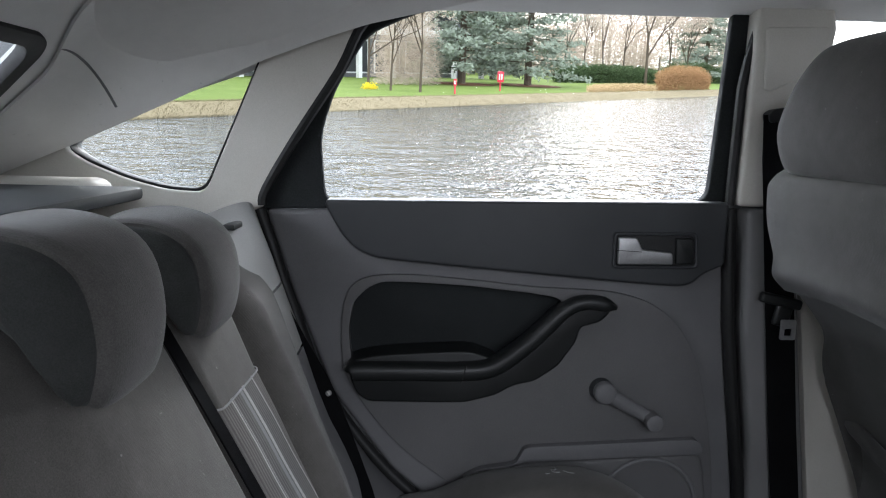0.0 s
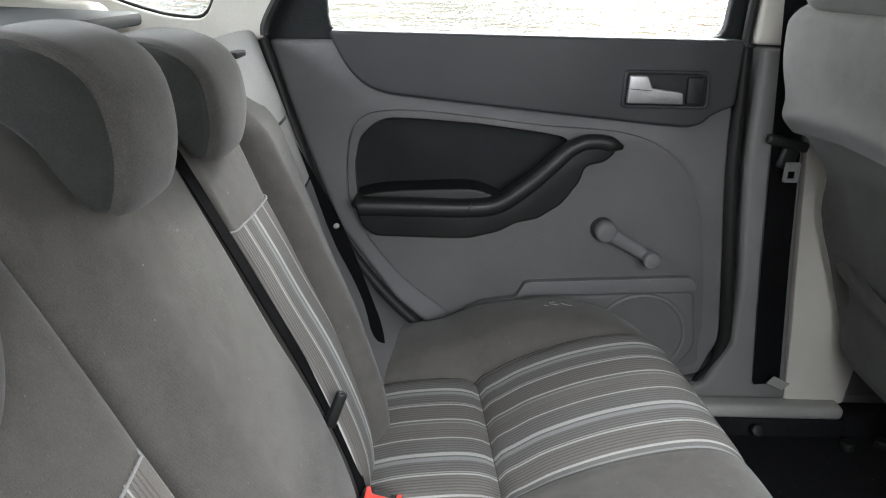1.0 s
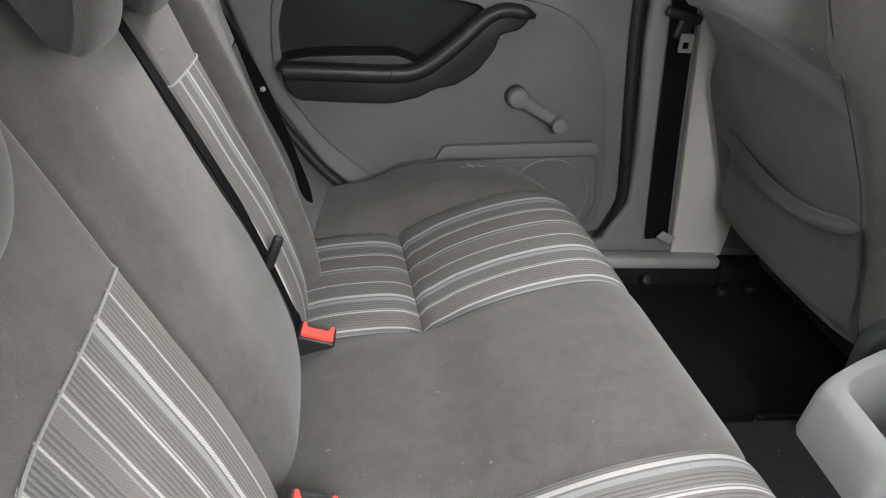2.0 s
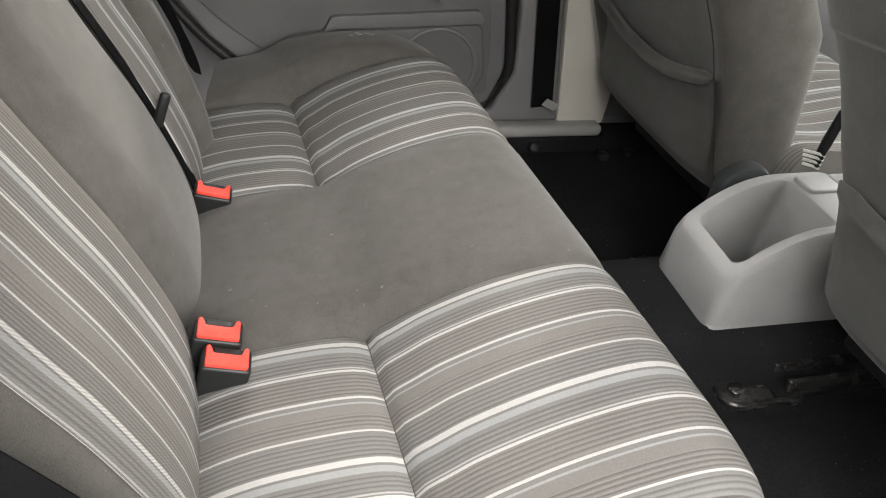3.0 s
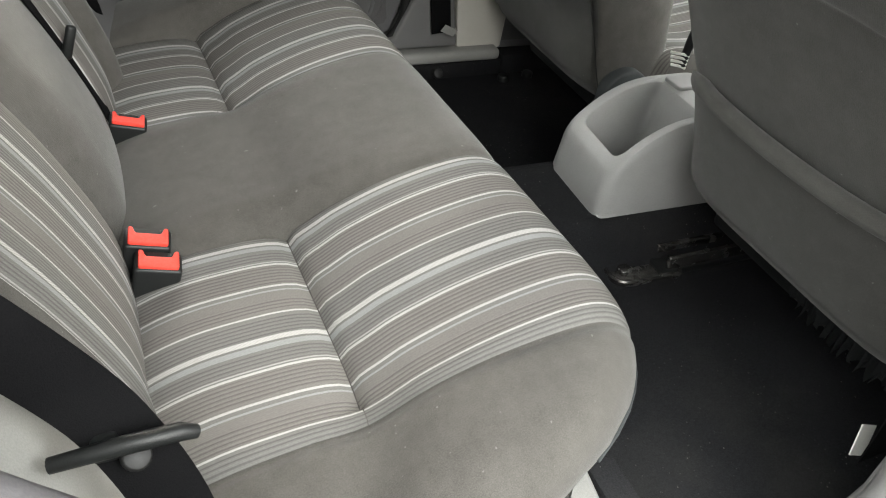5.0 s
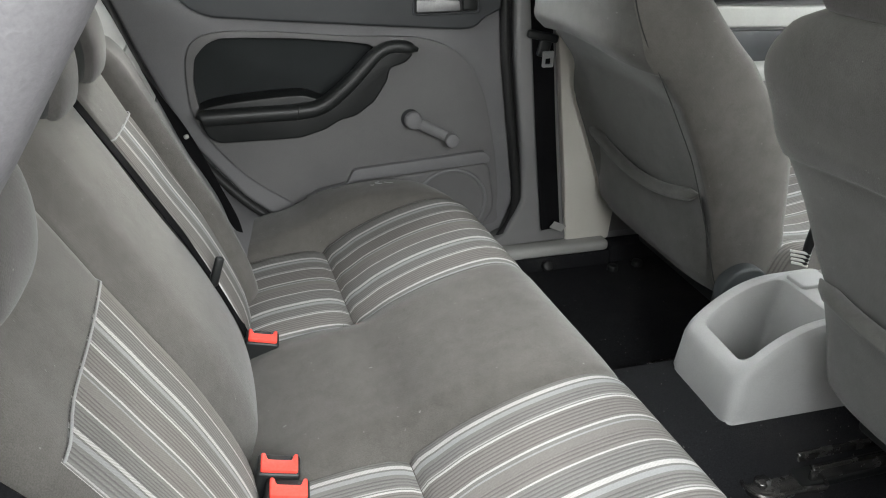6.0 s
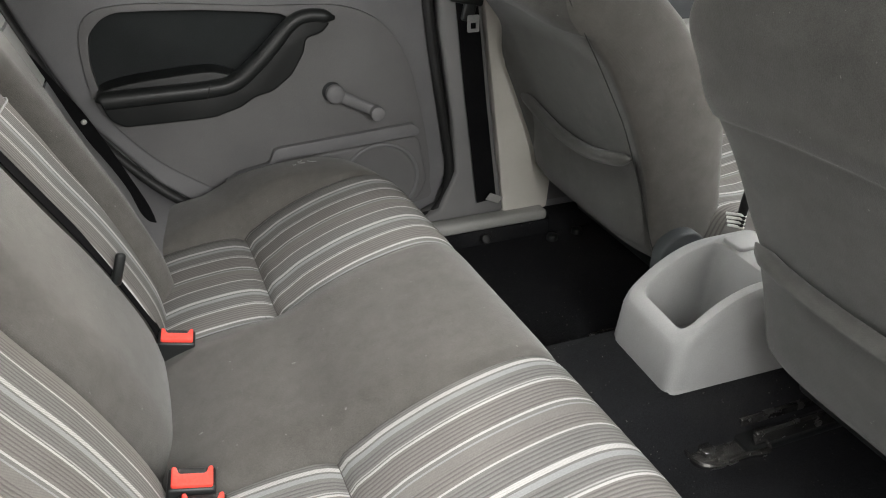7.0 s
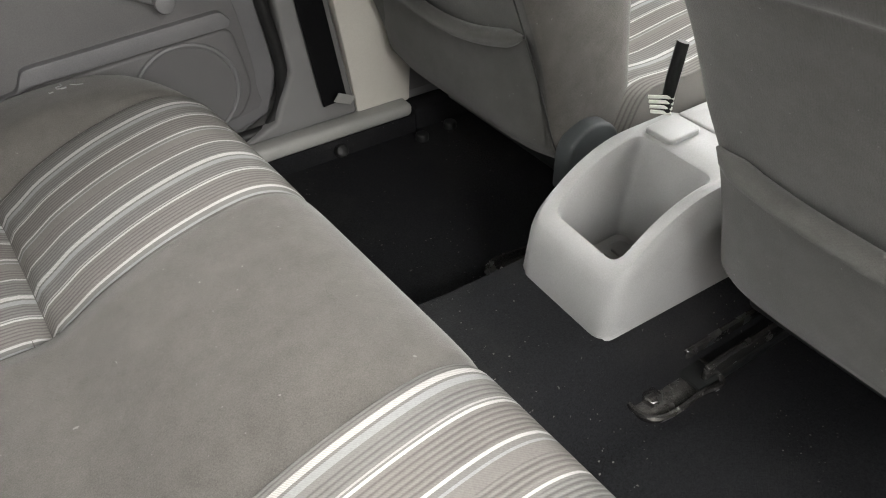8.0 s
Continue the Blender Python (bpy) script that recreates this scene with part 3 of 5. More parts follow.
part("armrest_body", slab(corners(outline(UNDER, 1.155), 0.008, 3), 1.1385, 1.20, 0.011, 4), BLACK, door, "black armrest underside")
# lever
bz = outline([(0.277, 0.774), (0.414, 0.776), (0.419, 0.716), (0.277, 0.714)], 1.155)
part("bezel", slab(corners(bz, 0.008), 1.1495, 1.17, 0.003, 3, [corners(outline([(0.283, 0.768), (0.409, 0.770), (0.413, 0.7215), (0.283, 0.7195)], 1.155), 0.006)]), DOOR_DARK, door, "dark handle bezel")
part("handle_cup", slab(outline([(0.281, 0.770), (0.412, 0.772), (0.416, 0.718), (0.281, 0.717)], 1.158), 1.1545, 1.158, 0), RUBBER, door)
lever = outline([(0.2855, 0.7655), (0.3150, 0.7658), (0.3245, 0.7465), (0.374, 0.7415), (0.376, 0.7225), (0.2855, 0.7213)], 1.150)
grip = part("handle", slab(corners(lever, 0.003), 1.143, 1.153, 0.003, 3), SILVER, door, "satin silver door handle")
part("groove", slab(outline([(0.2845, 0.7445), (0.3255, 0.7425), (0.3255, 0.7415), (0.2845, 0.7435)], 1.1435), 1.1422, 1.1445, 0), RUBBER, grip)
part("lock_button", slab(corners(outline([(0.380, 0.765), (0.407, 0.766), (0.411, 0.7235), (0.382, 0.7225)], 1.152), 0.003), 1.148, 1.156, 0.003, 3), BLACK, door)
# winder
hub, kn = door_point(0.281, 0.499, 1.14), door_point(0.364, 0.4525, 1.13)
win = part("winder", disc((hub.x - 0.002, 1.170, hub.y - 0.001), 0.021, 0.020, (0, -1, 0), 28, 0.003, 0.0165), DOOR_DARK, door, "grey plastic window winder")
part("hub_cap", disc((hub.x, 1.152, hub.y), 0.0185, 0.016, (0, -1, 0), 28, 0.005, 0.0185), DOOR_GREY, win)
a, b = Vector((hub.x, 1.144, hub.y)), Vector((kn.x, 1.139, kn.y))
part("crank_arm", tube([a + (b - a) * t for t in (0.0, 0.3, 0.7, 1.0)], [0.0125, 0.012, 0.011, 0.010], 14, 0.55, (0, 1, 0)), DOOR_GREY, win)
part("knob", disc((kn.x, 1.146, kn.y), 0.012, 0.030, (0, -1, 0), 24, 0.005, 0.0155), DOOR_GREY, win)
# map pocket with speaker
LIP = [(0.040, 0.343), (0.071, 0.3606), (0.1336, 0.3713), (0.1472, 0.3989), (0.160, 0.4015), (0.442, 0.419), (0.4565, 0.402), (0.452, 0.392), (0.1543, 0.3755), (0.10, 0.357), (0.06, 0.340)]
part("pocket_lip", slab(corners(outline(LIP, 1.15), 0.008), 1.152, 1.185, 0.010, 4), DOOR_GREY, door)
part("pocket", slab(corners(outline([(0.05, 0.338), (0.14, 0.372), (0.452, 0.394), (0.470, 0.283), (0.44, 0.235), (0.10, 0.235)], 1.162), 0.02), 1.1610, 1.185, 0.006, 3), DOOR_INSERT, door)
spk = [Vector((0.364 + 0.082 * math.cos(t), 0.301 + 0.081 * math.sin(t))) for t in arc(0, 6.283, 41)[:-1]]
part("speaker_ring", tube([Vector((door_point(p.x, p.y, 1.158).x, 1.1605, door_point(p.x, p.y, 1.158).y)) for p in spk + spk[:1]], 0.0045, 8, 1.0, (0, 1, 0)), DOOR_GREY, door, "raised speaker rim")
part("speaker_grille", slab([door_point(p.x, p.y, 1.160) for p in spk], 1.1600, 1.165, 0.001, 1), DOOR_INSERT, door, "round speaker grille")

# rubber seals along the doorways
for far in (True, False):
    loop = spline([(p.x, 1.172, p.y) for p in outline(DOOR[:1] + [(-0.262, 0.73)] + DOOR[1:], 1.172)], 5)
    if far:
        loop = [Vector((p.x - 0.008 if p.x < 0.1 else p.x + 0.006, p.y, p.z - (0.008 if p.z < 0.3 else 0))) for p in loop]
    top = spline([(p.x, 1.176, p.y) for p in outline(FRAME[:1] + FRAME[1:-1] + [(0.466, 1.0), (0.462, 0.815)], 1.172)], 4)
    s = tube(loop, [0.010 if p.x < 0.2 else 0.011 for p in loop] if far else 0.011, 10, 1.0, (0, 1, 0))
    s2 = tube([Vector((p.x, p.y - 0.006, p.z + 0.006)) for p in top], 0.008, 8, 1.0, (0, 1, 0))
    b = join(s, s2)
    if not far:
        for v in b.verts:
            v.co.y += 0.018
            v.co.z -= 0.05 * smoothstep(0.50, 0.30, v.co.z)
        mirror(b)
    solo("door_seal", b, RUBBER if far else TRIM_GREY, "black rubber seal round a rear doorway" if far else "grey rubber seal round the open rear doorway", "door seal", "structure")

# ---- middle pillars, sills, belts ----
for far in (True, False):
    flip = (lambda b: b) if far else mirror
    pil = thing("middle_pillar", (0.55, 1.19 if far else -0.10, 0.2), "middle door pillar with grey lower and beige upper trim", "pillar trim", kind="structure")
    low = outline([(0.496, 0.815), (0.52, 0.815), (0.575, 0.814), (0.60, 0.60), (0.64, 0.30), (0.66, 0.175), (0.43, 0.175), (0.50, 0.205), (0.540, 0.29), (0.532, 0.42), (0.505, 0.62)], 1.15)
    part("lower_trim", flip(slab(low if far else sunk(low), 1.15 if far else 1.168, 1.20, 0.008, 3)), TRIM_GREY, pil, "grey lower trim")
    upp = outline([(0.478, 0.819), (0.572, 0.818), (0.612, 1.10), (0.60, 1.16), (0.484, 1.16)], 1.155)
    part("upper_trim", flip(slab(upp, 1.155, 1.20, 0.008, 3)), TRIM, pil, "beige upper trim")
    plate = [(0.4853, 1.0953), (0.5826, 1.0978), (0.588, 1.0863), (0.577, 1.0357), (0.4985, 0.999), (0.490, 1.003)]
    part("adjuster_cover", flip(slab(corners([(x, z) for x, z in plate], 0.006, 4), 1.1495, 1.157, 0.0035, 3)), TRIM, pil, "beige belt adjuster cover")
    part("belt_mouth", flip(slab(corners([(0.492, 0.965), (0.500, 0.972), (0.545, 0.980), (0.560, 0.990), (0.560, 0.958), (0.495, 0.952)], 0.004, 3), 1.132, 1.157, 0.003, 2)), BLACK, pil, "black belt outlet")
    pale = outline([(0.577, 0.80), (0.82, 0.80), (0.775, 0.166), (0.66, 0.158), (0.645, 0.30), (0.605, 0.60)], 1.165)
    part("front_trim", flip(slab(pale, 1.168, 1.20, 0.006, 2)), TRIM, pil, "beige forward trim")
    sill = thing("sill_trim", (0.3, 1.15 if far else -0.06, 0.17), "pale grey plastic sill trim below a rear doorway" if far else "grey plastic sill trim below the open rear doorway", "sill trim", kind="structure")
    part("cover", flip(box((0.0, 1.137 if far else 1.168, 0.158 if far else 0.10), (0.752 if far else 1.5, 1.20, 0.185), 0.010, 3)), TRIM_PALE if far else TRIM_GREY, sill)
    if far:
        part("carpet_side", box((0.762, 1.146, 0.10), (1.5, 1.20, 0.165), 0.010, 2), CARPET, sill, "black carpeted forward side")
        part("carpet_side", box((0.25, 1.142, 0.10), (0.76, 1.20, 0.157), 0.004, 2), CARPET, sill, "black carpeted side below the sill")
    if not far:
        part("scuff_plate", slab(corners([(0.14, -0.075), (0.352, -0.075), (0.374, 0.095), (0.14, 0.095)], 0.02), 0.12, 0.162, 0.006, 3, axis="z"), TRIM_PALE, sill, "pale scuff plate")
        part("scuff_rib", slab(corners([(0.20, -0.06), (0.318, -0.06), (0.325, 0.03), (0.20, 0.03)], 0.02), 0.160, 0.170, 0.005, 3, axis="z"), TRIM_PALE, sill)
    # front belt on the pillar
    belt = thing("front_seat_belt", (0.6, 1.12 if far else -0.03, 0.2), "black front seat belt hanging down the middle pillar", "seat belt", "front seat belts")
    pts = [door_point(x, z, 1.138) for x, z in ((0.530, 0.968), (0.534, 0.90), (0.556, 0.70), (0.585, 0.45), (0.617, 0.21))]
    part("webbing", flip(strap([(p.x, 1.138, p.y) for p in pts], 0.046, (1, 0, 0.1), 0.002)), WEBBING, belt)
    t = door_point(0.566, 0.655, 1.115)
    part("tongue", flip(join(turned(box((-0.034, 1.116, -0.007), (0.034, 1.131, 0.010), 0.005, 3), pose(t.x, 0, t.y + 0.006, 0, 12, 0)), turned(box((-0.012, 1.118, -0.036), (0.014, 1.130, 0.0), 0.005, 3), pose(t.x + 0.008, 0, t.y + 0.002, 0, 12, 0)))), BLACK, belt, "black tongue grip")
    part("tongue_plate", flip(slab(corners([(t.x - 0.002, t.y - 0.052), (t.x + 0.022, t.y - 0.052), (t.x + 0.022, t.y - 0.02), (t.x - 0.002, t.y - 0.02)], 0.003), 1.109, 1.113, 0.0008, 1, [corners([(t.x + 0.004, t.y - 0.046), (t.x + 0.016, t.y - 0.046), (t.x + 0.016, t.y - 0.034), (t.x + 0.004, t.y - 0.034)], 0.002)])), SILVER, belt, "steel belt tongue")
    an = door_point(0.612, 0.21, 1.12)
    part("tag", flip(turned(box((-0.014, -0.001, -0.010 if far else -0.032), (0.02, 0.001, 0.010 if far else 0.008), 0.0005, 1), Matrix.Translation((an.x + 0.02, 1.115, an.y + 0.005)) @ pose(0, 0, 0, 20, 25, 0))), TRIM_PALE if far else PAPER, belt, "pale fabric tag")
    if far:
        part("anchor", flip(disc((an.x + 0.012, 1.135, 0.137), 0.012, 0.014, (0, -1, 0.6), 12, 0.003)), RUBBER, belt, "steel anchor bolt")


# near rear doorway: rounded pale trim along the rear pillar
near = spline([(-0.030, -0.105, 0.42), (-0.040, -0.105, 0.486), (-0.092, -0.105, 0.577), (-0.124, -0.105, 0.623), (-0.175, -0.105, 0.70), (-0.185, -0.105, 0.78), (-0.149, -0.105, 0.86), (-0.108, -0.105, 0.92), (-0.078, -0.105, 0.97), (-0.02, -0.11, 1.10)], 6)
solo("pillar_edge_trim", tube(near, 0.018, 14, 1.0, (0, 1, 0)), PILLAR_GREY, "rounded grey trim along the rear edge of a doorway", "pillar trim", "structure")

# ---- rear bench ----
C_PROFILE = spline([(-0.17, 0.17), (-0.16, 0.24), (-0.12, 0.290), (-0.06, 0.318), (0.015, 0.329), (0.075, 0.332), (0.135, 0.366), (0.20, 0.394), (0.27, 0.412),
                    (0.315, 0.412), (0.348, 0.392), (0.366, 0.352), (0.362, 0.305), (0.34, 0.258)], 5)
C_N = len(C_PROFILE) - 1


def skew(v):
    """The bench stands a little askew."""
    return -0.055 * (v - 0.07)


def cushion(s, v):
    """Top of the bench cushion: s from the back (0) over the top to the front's foot (1), v across from the middle line."""
    f = s * C_N
    i = min(int(f), C_N - 1)
    p = C_PROFILE[i].lerp(C_PROFILE[i + 1], f - i)
    x, z = p.x, p.y
    a = abs(v)
    top = smoothstep(0.26, 0.32, z)
    mid = 1 - smoothstep(0.10, 0.165, a)
    z += top * mid * (0.022 * math.exp(-((x - 0.07) / 0.11) ** 2) + 0.003)
    z += top * (0.038 if v > 0 else 0.018) * math.exp(-((x - 0.10) / 0.13) ** 2) * smoothstep(0.42, 0.48, a)
    z -= top * 0.005 * math.exp(-((a - 0.151) / 0.008) ** 2)
    z -= top * 0.006 * math.exp(-((a - (0.431 if v > 0 else 0.458)) / 0.008) ** 2)
    if 0.151 < a < 0.431:
        z -= top * 0.011 * math.exp(-((x - 0.072) / 0.0085) ** 2)
    q = min(max((a - 0.45) / 0.17, 0), 1)
    q2 = min(max((a - 0.34) / 0.28, 0), 1)
    low = smoothstep(0.40, 0.27, z) * smoothstep(0.2, 0.3, x)
    x = -0.15 + (x + 0.15) * (1 - 0.26 * q2 ** 2.6 - ((0.17 * q ** 1.3 + 0.36 * q ** 4) * (0.5 + 0.5 * low) if v < 0 else 0))
    z = 0.30 + (z - 0.30) * (1 - 0.62 * q ** 4)
    return Vector((x + skew(v), CY + v, z))


solo("kick_panel", join(slab([(0.235, 0.105), (0.46, 0.105), (0.445, 0.124), (0.36, 0.152), (0.285, 0.22), (0.26, 0.25), (0.235, 0.25)], 0.105, 1.14, 0.006, 2), slab([(0.378, 0.105), (0.46, 0.105), (0.445, 0.124), (0.382, 0.146)], -0.062, 0.104, 0.006, 2)), PALER_CARPET, "paler dark carpeted kick panel under the rear bench", "kick panel", "structure")
vs = [-0.62, -0.612, -0.60, -0.58, -0.55] + arc(-0.52, 0.52, 210) + [0.55, 0.58, 0.60, 0.612, 0.62]
bench = thing("rear_bench", (0.1, CY, 0.2), "charcoal cloth rear bench seat with grey and white striped panels", "bench seat")
secs = [[cushion(s, v) for s in arc(0, 1, 180)] + [Vector((0.29 - 0.08 * smoothstep(0.45, 0.62, abs(v)) + skew(v), CY + v, 0.24 + 0.045 * smoothstep(0.45, 0.62, abs(v)))), Vector((-0.10, CY + v, 0.17))] for v in vs]
pad = part("cushion", loft(secs), CLOTH, bench)


def panel_on(fn, s0, s1, v0, v1, ns, nv, lift):
    """A cloth panel lying on a cushion's surface; v1 may follow s."""
    end = v1 if callable(v1) else (lambda s: v1)
    lift_dir = Vector((0.5, 0, 1))

    def at(s, k):
        v = v0 + (end(s) - v0) * k
        p = fn(s, v)
        d1, d2 = fn(s + 0.004, v) - fn(s - 0.004, v), fn(s, v + 0.004) - fn(s, v - 0.004)
        n = d1.cross(d2).normalized()
        if n.dot(lift_dir) < 0:
            n = -n
        e = min(1, 6 * min((s - s0) / (s1 - s0), (s1 - s) / (s1 - s0)) + 0.05) * min(1, 10 * min(k, 1 - k) + 0.05)
        return p + n * (lift * (0.2 + 0.8 * e))
    return sheet(at, arc(s0, s1, ns), arc(0, 1, nv))


def s_at_x(x):
    return min(range(10, 50), key=lambda i: abs(C_PROFILE[i].x - x)) / C_N


SEAM = s_at_x(0.072)
for lo, hi, mat in ((-0.455, -0.152, STRIPE_NEAR), (0.152, 0.430, STRIPE_FAR)):
    part("rear_panel", panel_on(cushion, 0.115, SEAM - 0.0006, lo, hi, 16, 44, 0.003), mat, pad, "grey cloth panel with white stripes")
    part("front_panel", panel_on(cushion, SEAM + 0.0006, 0.80, lo, hi, 40, 44, 0.003), mat, pad, "grey cloth panel with white stripes")

part("seam", tube([cushion(0.84, v) + Vector((0.001, 0, 0)) for v in arc(-0.56, 0.56, 60)], 0.0018, 6), VINYL, pad, "stitched seam")

rnd = random.Random(11)
for k in range(5):
    s0, v0 = s_at_x(0.235) + rnd.uniform(-0.02, 0.03), 0.50 + rnd.uniform(-0.015, 0.03)
    part("chalk_mark", tube([cushion(s0 + 0.006 * math.sin(1.3 * j + k), v0 + 0.0035 * j + 0.003 * math.cos(2.1 * j)) + Vector((0, 0, 0.0006)) for j in range(3 + k % 3)], 0.0007, 5), PIPING, pad, "whitish chalky mark")

B_PROFILE = spline([(-0.092, 0.26), (-0.103, 0.36), (-0.142, 0.47), (-0.187, 0.56), (-0.230, 0.65), (-0.265, 0.72), (-0.297, 0.775), (-0.330, 0.803),
                    (-0.370, 0.805), (-0.395, 0.775), (-0.375, 0.68), (-0.33, 0.50), (-0.26, 0.28)], 5)
B_N = len(B_PROFILE) - 1


def far_crease(z):
    """Where the far backrest's bolster begins, across from the middle line."""
    return float(np.interp(z, (0.26, 0.41, 0.54, 0.655, 0.72, 0.80), (0.258, 0.275, 0.298, 0.313, 0.328, 0.345)))


def far_edge(z):
    """The far backrest's outer edge, narrower towards the cushion."""
    return float(np.interp(z, (0.30, 0.42, 0.53, 0.65, 0.75), (0.335, 0.350, 0.385, 0.445, 0.490)))


def backrest(v0, v1, bolster=0.0, crown=0.012, flank=0.0, roll=False):
    """A surface function of a backrest pad between two places across the car."""
    c, h = (v0 + v1) / 2, (v1 - v0) / 2

    def at(s, v):
        f = s * B_N
        i = min(max(int(f), 0), B_N - 1)
        p = B_PROFILE[i].lerp(B_PROFILE[i + 1], f - i)
        w = (v - c) / h
        if roll:
            w = 2 * (v - v0) / (far_edge(p.y) - v0) - 1
        front = 1 - smoothstep(0.50, 0.62, s)
        x, z = p.x, p.y
        x += front * crown * (1 - w * w)
        x -= front * flank * smoothstep(-0.25, -1.0, w) * smoothstep(0.78, 0.68, z)
        if roll:
            q = v - far_crease(z)
            on = front * smoothstep(0.76, 0.70, z)
            x -= on * 0.018 * math.exp(-(q / 0.011) ** 2)
            x += on * bolster * smoothstep(0.0, 0.05, q)
        elif bolster:
            out = (abs(v) - 0.345) / 0.08
            x += front * bolster * math.exp(-((out - 0.6) / 0.55) ** 2) * smoothstep(0.75, 0.55, z)
            x += front * bolster * 0.5 * math.exp(-((out - 0.5) / 0.55) ** 2)
        e = max(0, (abs(w) - 0.86) / 0.14)
        x -= front * 0.035 * e ** 2.5
        z -= 0.02 * e ** 2.5 * smoothstep(0.3, 0.6, s)
        return Vector((x, CY + v, z))
    return at


def back_mesh(fn, v0, v1, n, taper=False):
    e = [v0 + (v1 - v0) * t for t in (0, 0.004, 0.012, 0.025, 0.045)]
    g = [v1 - (v1 - v0) * t for t in (0.045, 0.025, 0.012, 0.004, 0)]
    def at(s, v):
        z = B_PROFILE[min(int(s * B_N), B_N)].y if taper else 0
        return fn(s, v0 + (v - v0) * (far_edge(z) - v0) / (v1 - v0)) if taper else fn(s, v)
    return loft([[at(s, v) for s in arc(0, 1, 60)] for v in e + arc(v0 + (v1 - v0) * 0.07, v1 - (v1 - v0) * 0.07, n) + g])


def headrest(y0, y1, dx=0.0, dz=0.0):
    """A drop-over headrest: a wedge that hangs over the front of the backrest."""
    prof = spline([(-0.236, 0.742), (-0.226, 0.755), (-0.222, 0.79), (-0.230, 0.826), (-0.252, 0.847), (-0.29, 0.856), (-0.335, 0.851), (-0.365, 0.838), (-0.36, 0.822), (-0.30, 0.808), (-0.255, 0.772)], 4, True)
    cx, cz = -0.285, 0.825
    secs = []
    n = 22
    for i in range(n + 1):
        t = -1 + 2 * i / n
        k = (1 - abs(t) ** 7) ** (1 / 3.0) if abs(t) < 1 else 0
        k = 0.88 + 0.12 * k
        y = (y0 + y1) / 2 + (y1 - y0) / 2 * t
        secs.append([Vector((cx + dx + (p.x - cx) * k - 0.014 * max(t, 0) ** 2 - 0.006 * abs(t) ** 3, y, cz + dz + (p.y - cz) * k)) for p in prof])
    return loft(secs)


fa = backrest(0.152, 0.490, 0.022, 0.007, roll=True)
ba = part("backrest", back_mesh(fa, 0.152, 0.490, 90, True), CLOTH, bench, "charcoal outer backrest")
fm, fb = backrest(-0.125, 0.144, 0.0, 0.008, 0.018), backrest(-0.435, -0.125, 0.008, 0.007)
bm_ = part("backrest", back_mesh(fm, -0.125, 0.144, 50), CLOTH, bench, "plain charcoal centre backrest")
bb = part("backrest", back_mesh(fb, -0.435, -0.125, 36), CLOTH, bench, "charcoal outer backrest")
for fn, lo, hi, ob, zt in ((fa, 0.160, lambda s: far_crease(fa(s, 0.25).z) - 0.006, ba, 0.648), (fb, -0.395, -0.132, bb, 0.611)):
    st = min(arc(0.1, 0.5, 200), key=lambda s: abs(fn(s, lo + 0.08).z - zt))
    part("striped_panel", panel_on(fn, 0.03, st, lo, hi, 40, 44, 0.003), STRIPE_BACK, ob, "grey cloth panel with white stripes")
    top = hi(st) if callable(hi) else hi
    def edge(k, fn=fn, lo=lo, hi=top, st=st):
        p = fn(st, lo + (hi - lo) * k)
        return p + Vector((0.0028, 0, 0))
    part("piping", tube([edge(k) for k in arc(0, 1, 16)], 0.0012, 6), PIPING, ob, "pale piping")


def headrest_side(y, dx, dz):
    """The dark padded cloth on a headrest's flank, shade put into its colour, with a rounded edge."""
    prof = spline([(-0.240, 0.746), (-0.231, 0.760), (-0.228, 0.79), (-0.236, 0.823), (-0.257, 0.842), (-0.29, 0.850), (-0.335, 0.845), (-0.360, 0.836), (-0.356, 0.824), (-0.30, 0.810), (-0.259, 0.777)], 4, True)
    cx, cz = -0.285, 0.82
    return loft([[Vector((cx + (p.x - cx) * k + dx - 0.006, y + d, cz + (p.y - cz) * k + dz)) for p in prof] for k, d in ((0.99, 0.014), (0.985, 0.002), (0.95, -0.006), (0.86, -0.011), (0.6, -0.014), (0.2, -0.015))])


for y0, y1, dx, dz, ob in ((0.686, 0.828, 0.0, -0.016, ba), (0.453, 0.576, 0.010, 0.006, bm_), (0.168, 0.322, 0.014, -0.046, bb)):
    part("headrest", headrest(y0, y1, dx, dz), HEADCLOTH, ob, "charcoal cloth headrest")
    part("headrest_side", headrest_side(y0, dx, dz), HEAD_SIDE, ob, "headrest flank in cloth darkened for shade", 70)

# buckles
def buckle(places, label):
    t = thing("belt_buckle", places[0], label, "seat belt buckle", "rear belt buckles")
    for x, y, z in places:
        m = Matrix.Translation((x, y, z)) @ pose(0, 0, 0, 6, 13, -4)
        body = part("body", turned(box((-0.0245, -0.0155, -0.08), (0.0245, 0.0155, 0.003), 0.004, 3), m), BLACK, t)
        part("button", turned(slab(corners([(-0.021, -0.0125), (0.021, -0.0125), (0.021, 0.0125), (0.0165, 0.0125), (0.0135, 0.0030), (-0.0135, 0.0030), (-0.0165, 0.0125), (-0.021, 0.0125)], 0.0025, 3), 0.0, 0.0075, 0.0018, 3, axis="z"), m), RED, body, "red release button")
        part("slot", turned(box((-0.0130, 0.0036, 0.0025), (0.0130, 0.0125, 0.0042), 0.001, 1), m), RUBBER, body)


buckle([(-0.072, 0.682, 0.338)], "black seat belt buckle with a red push button")
buckle([(-0.066, 0.393, 0.352), (-0.059, 0.362, 0.342)], "pair of black seat belt buckles with red push buttons")

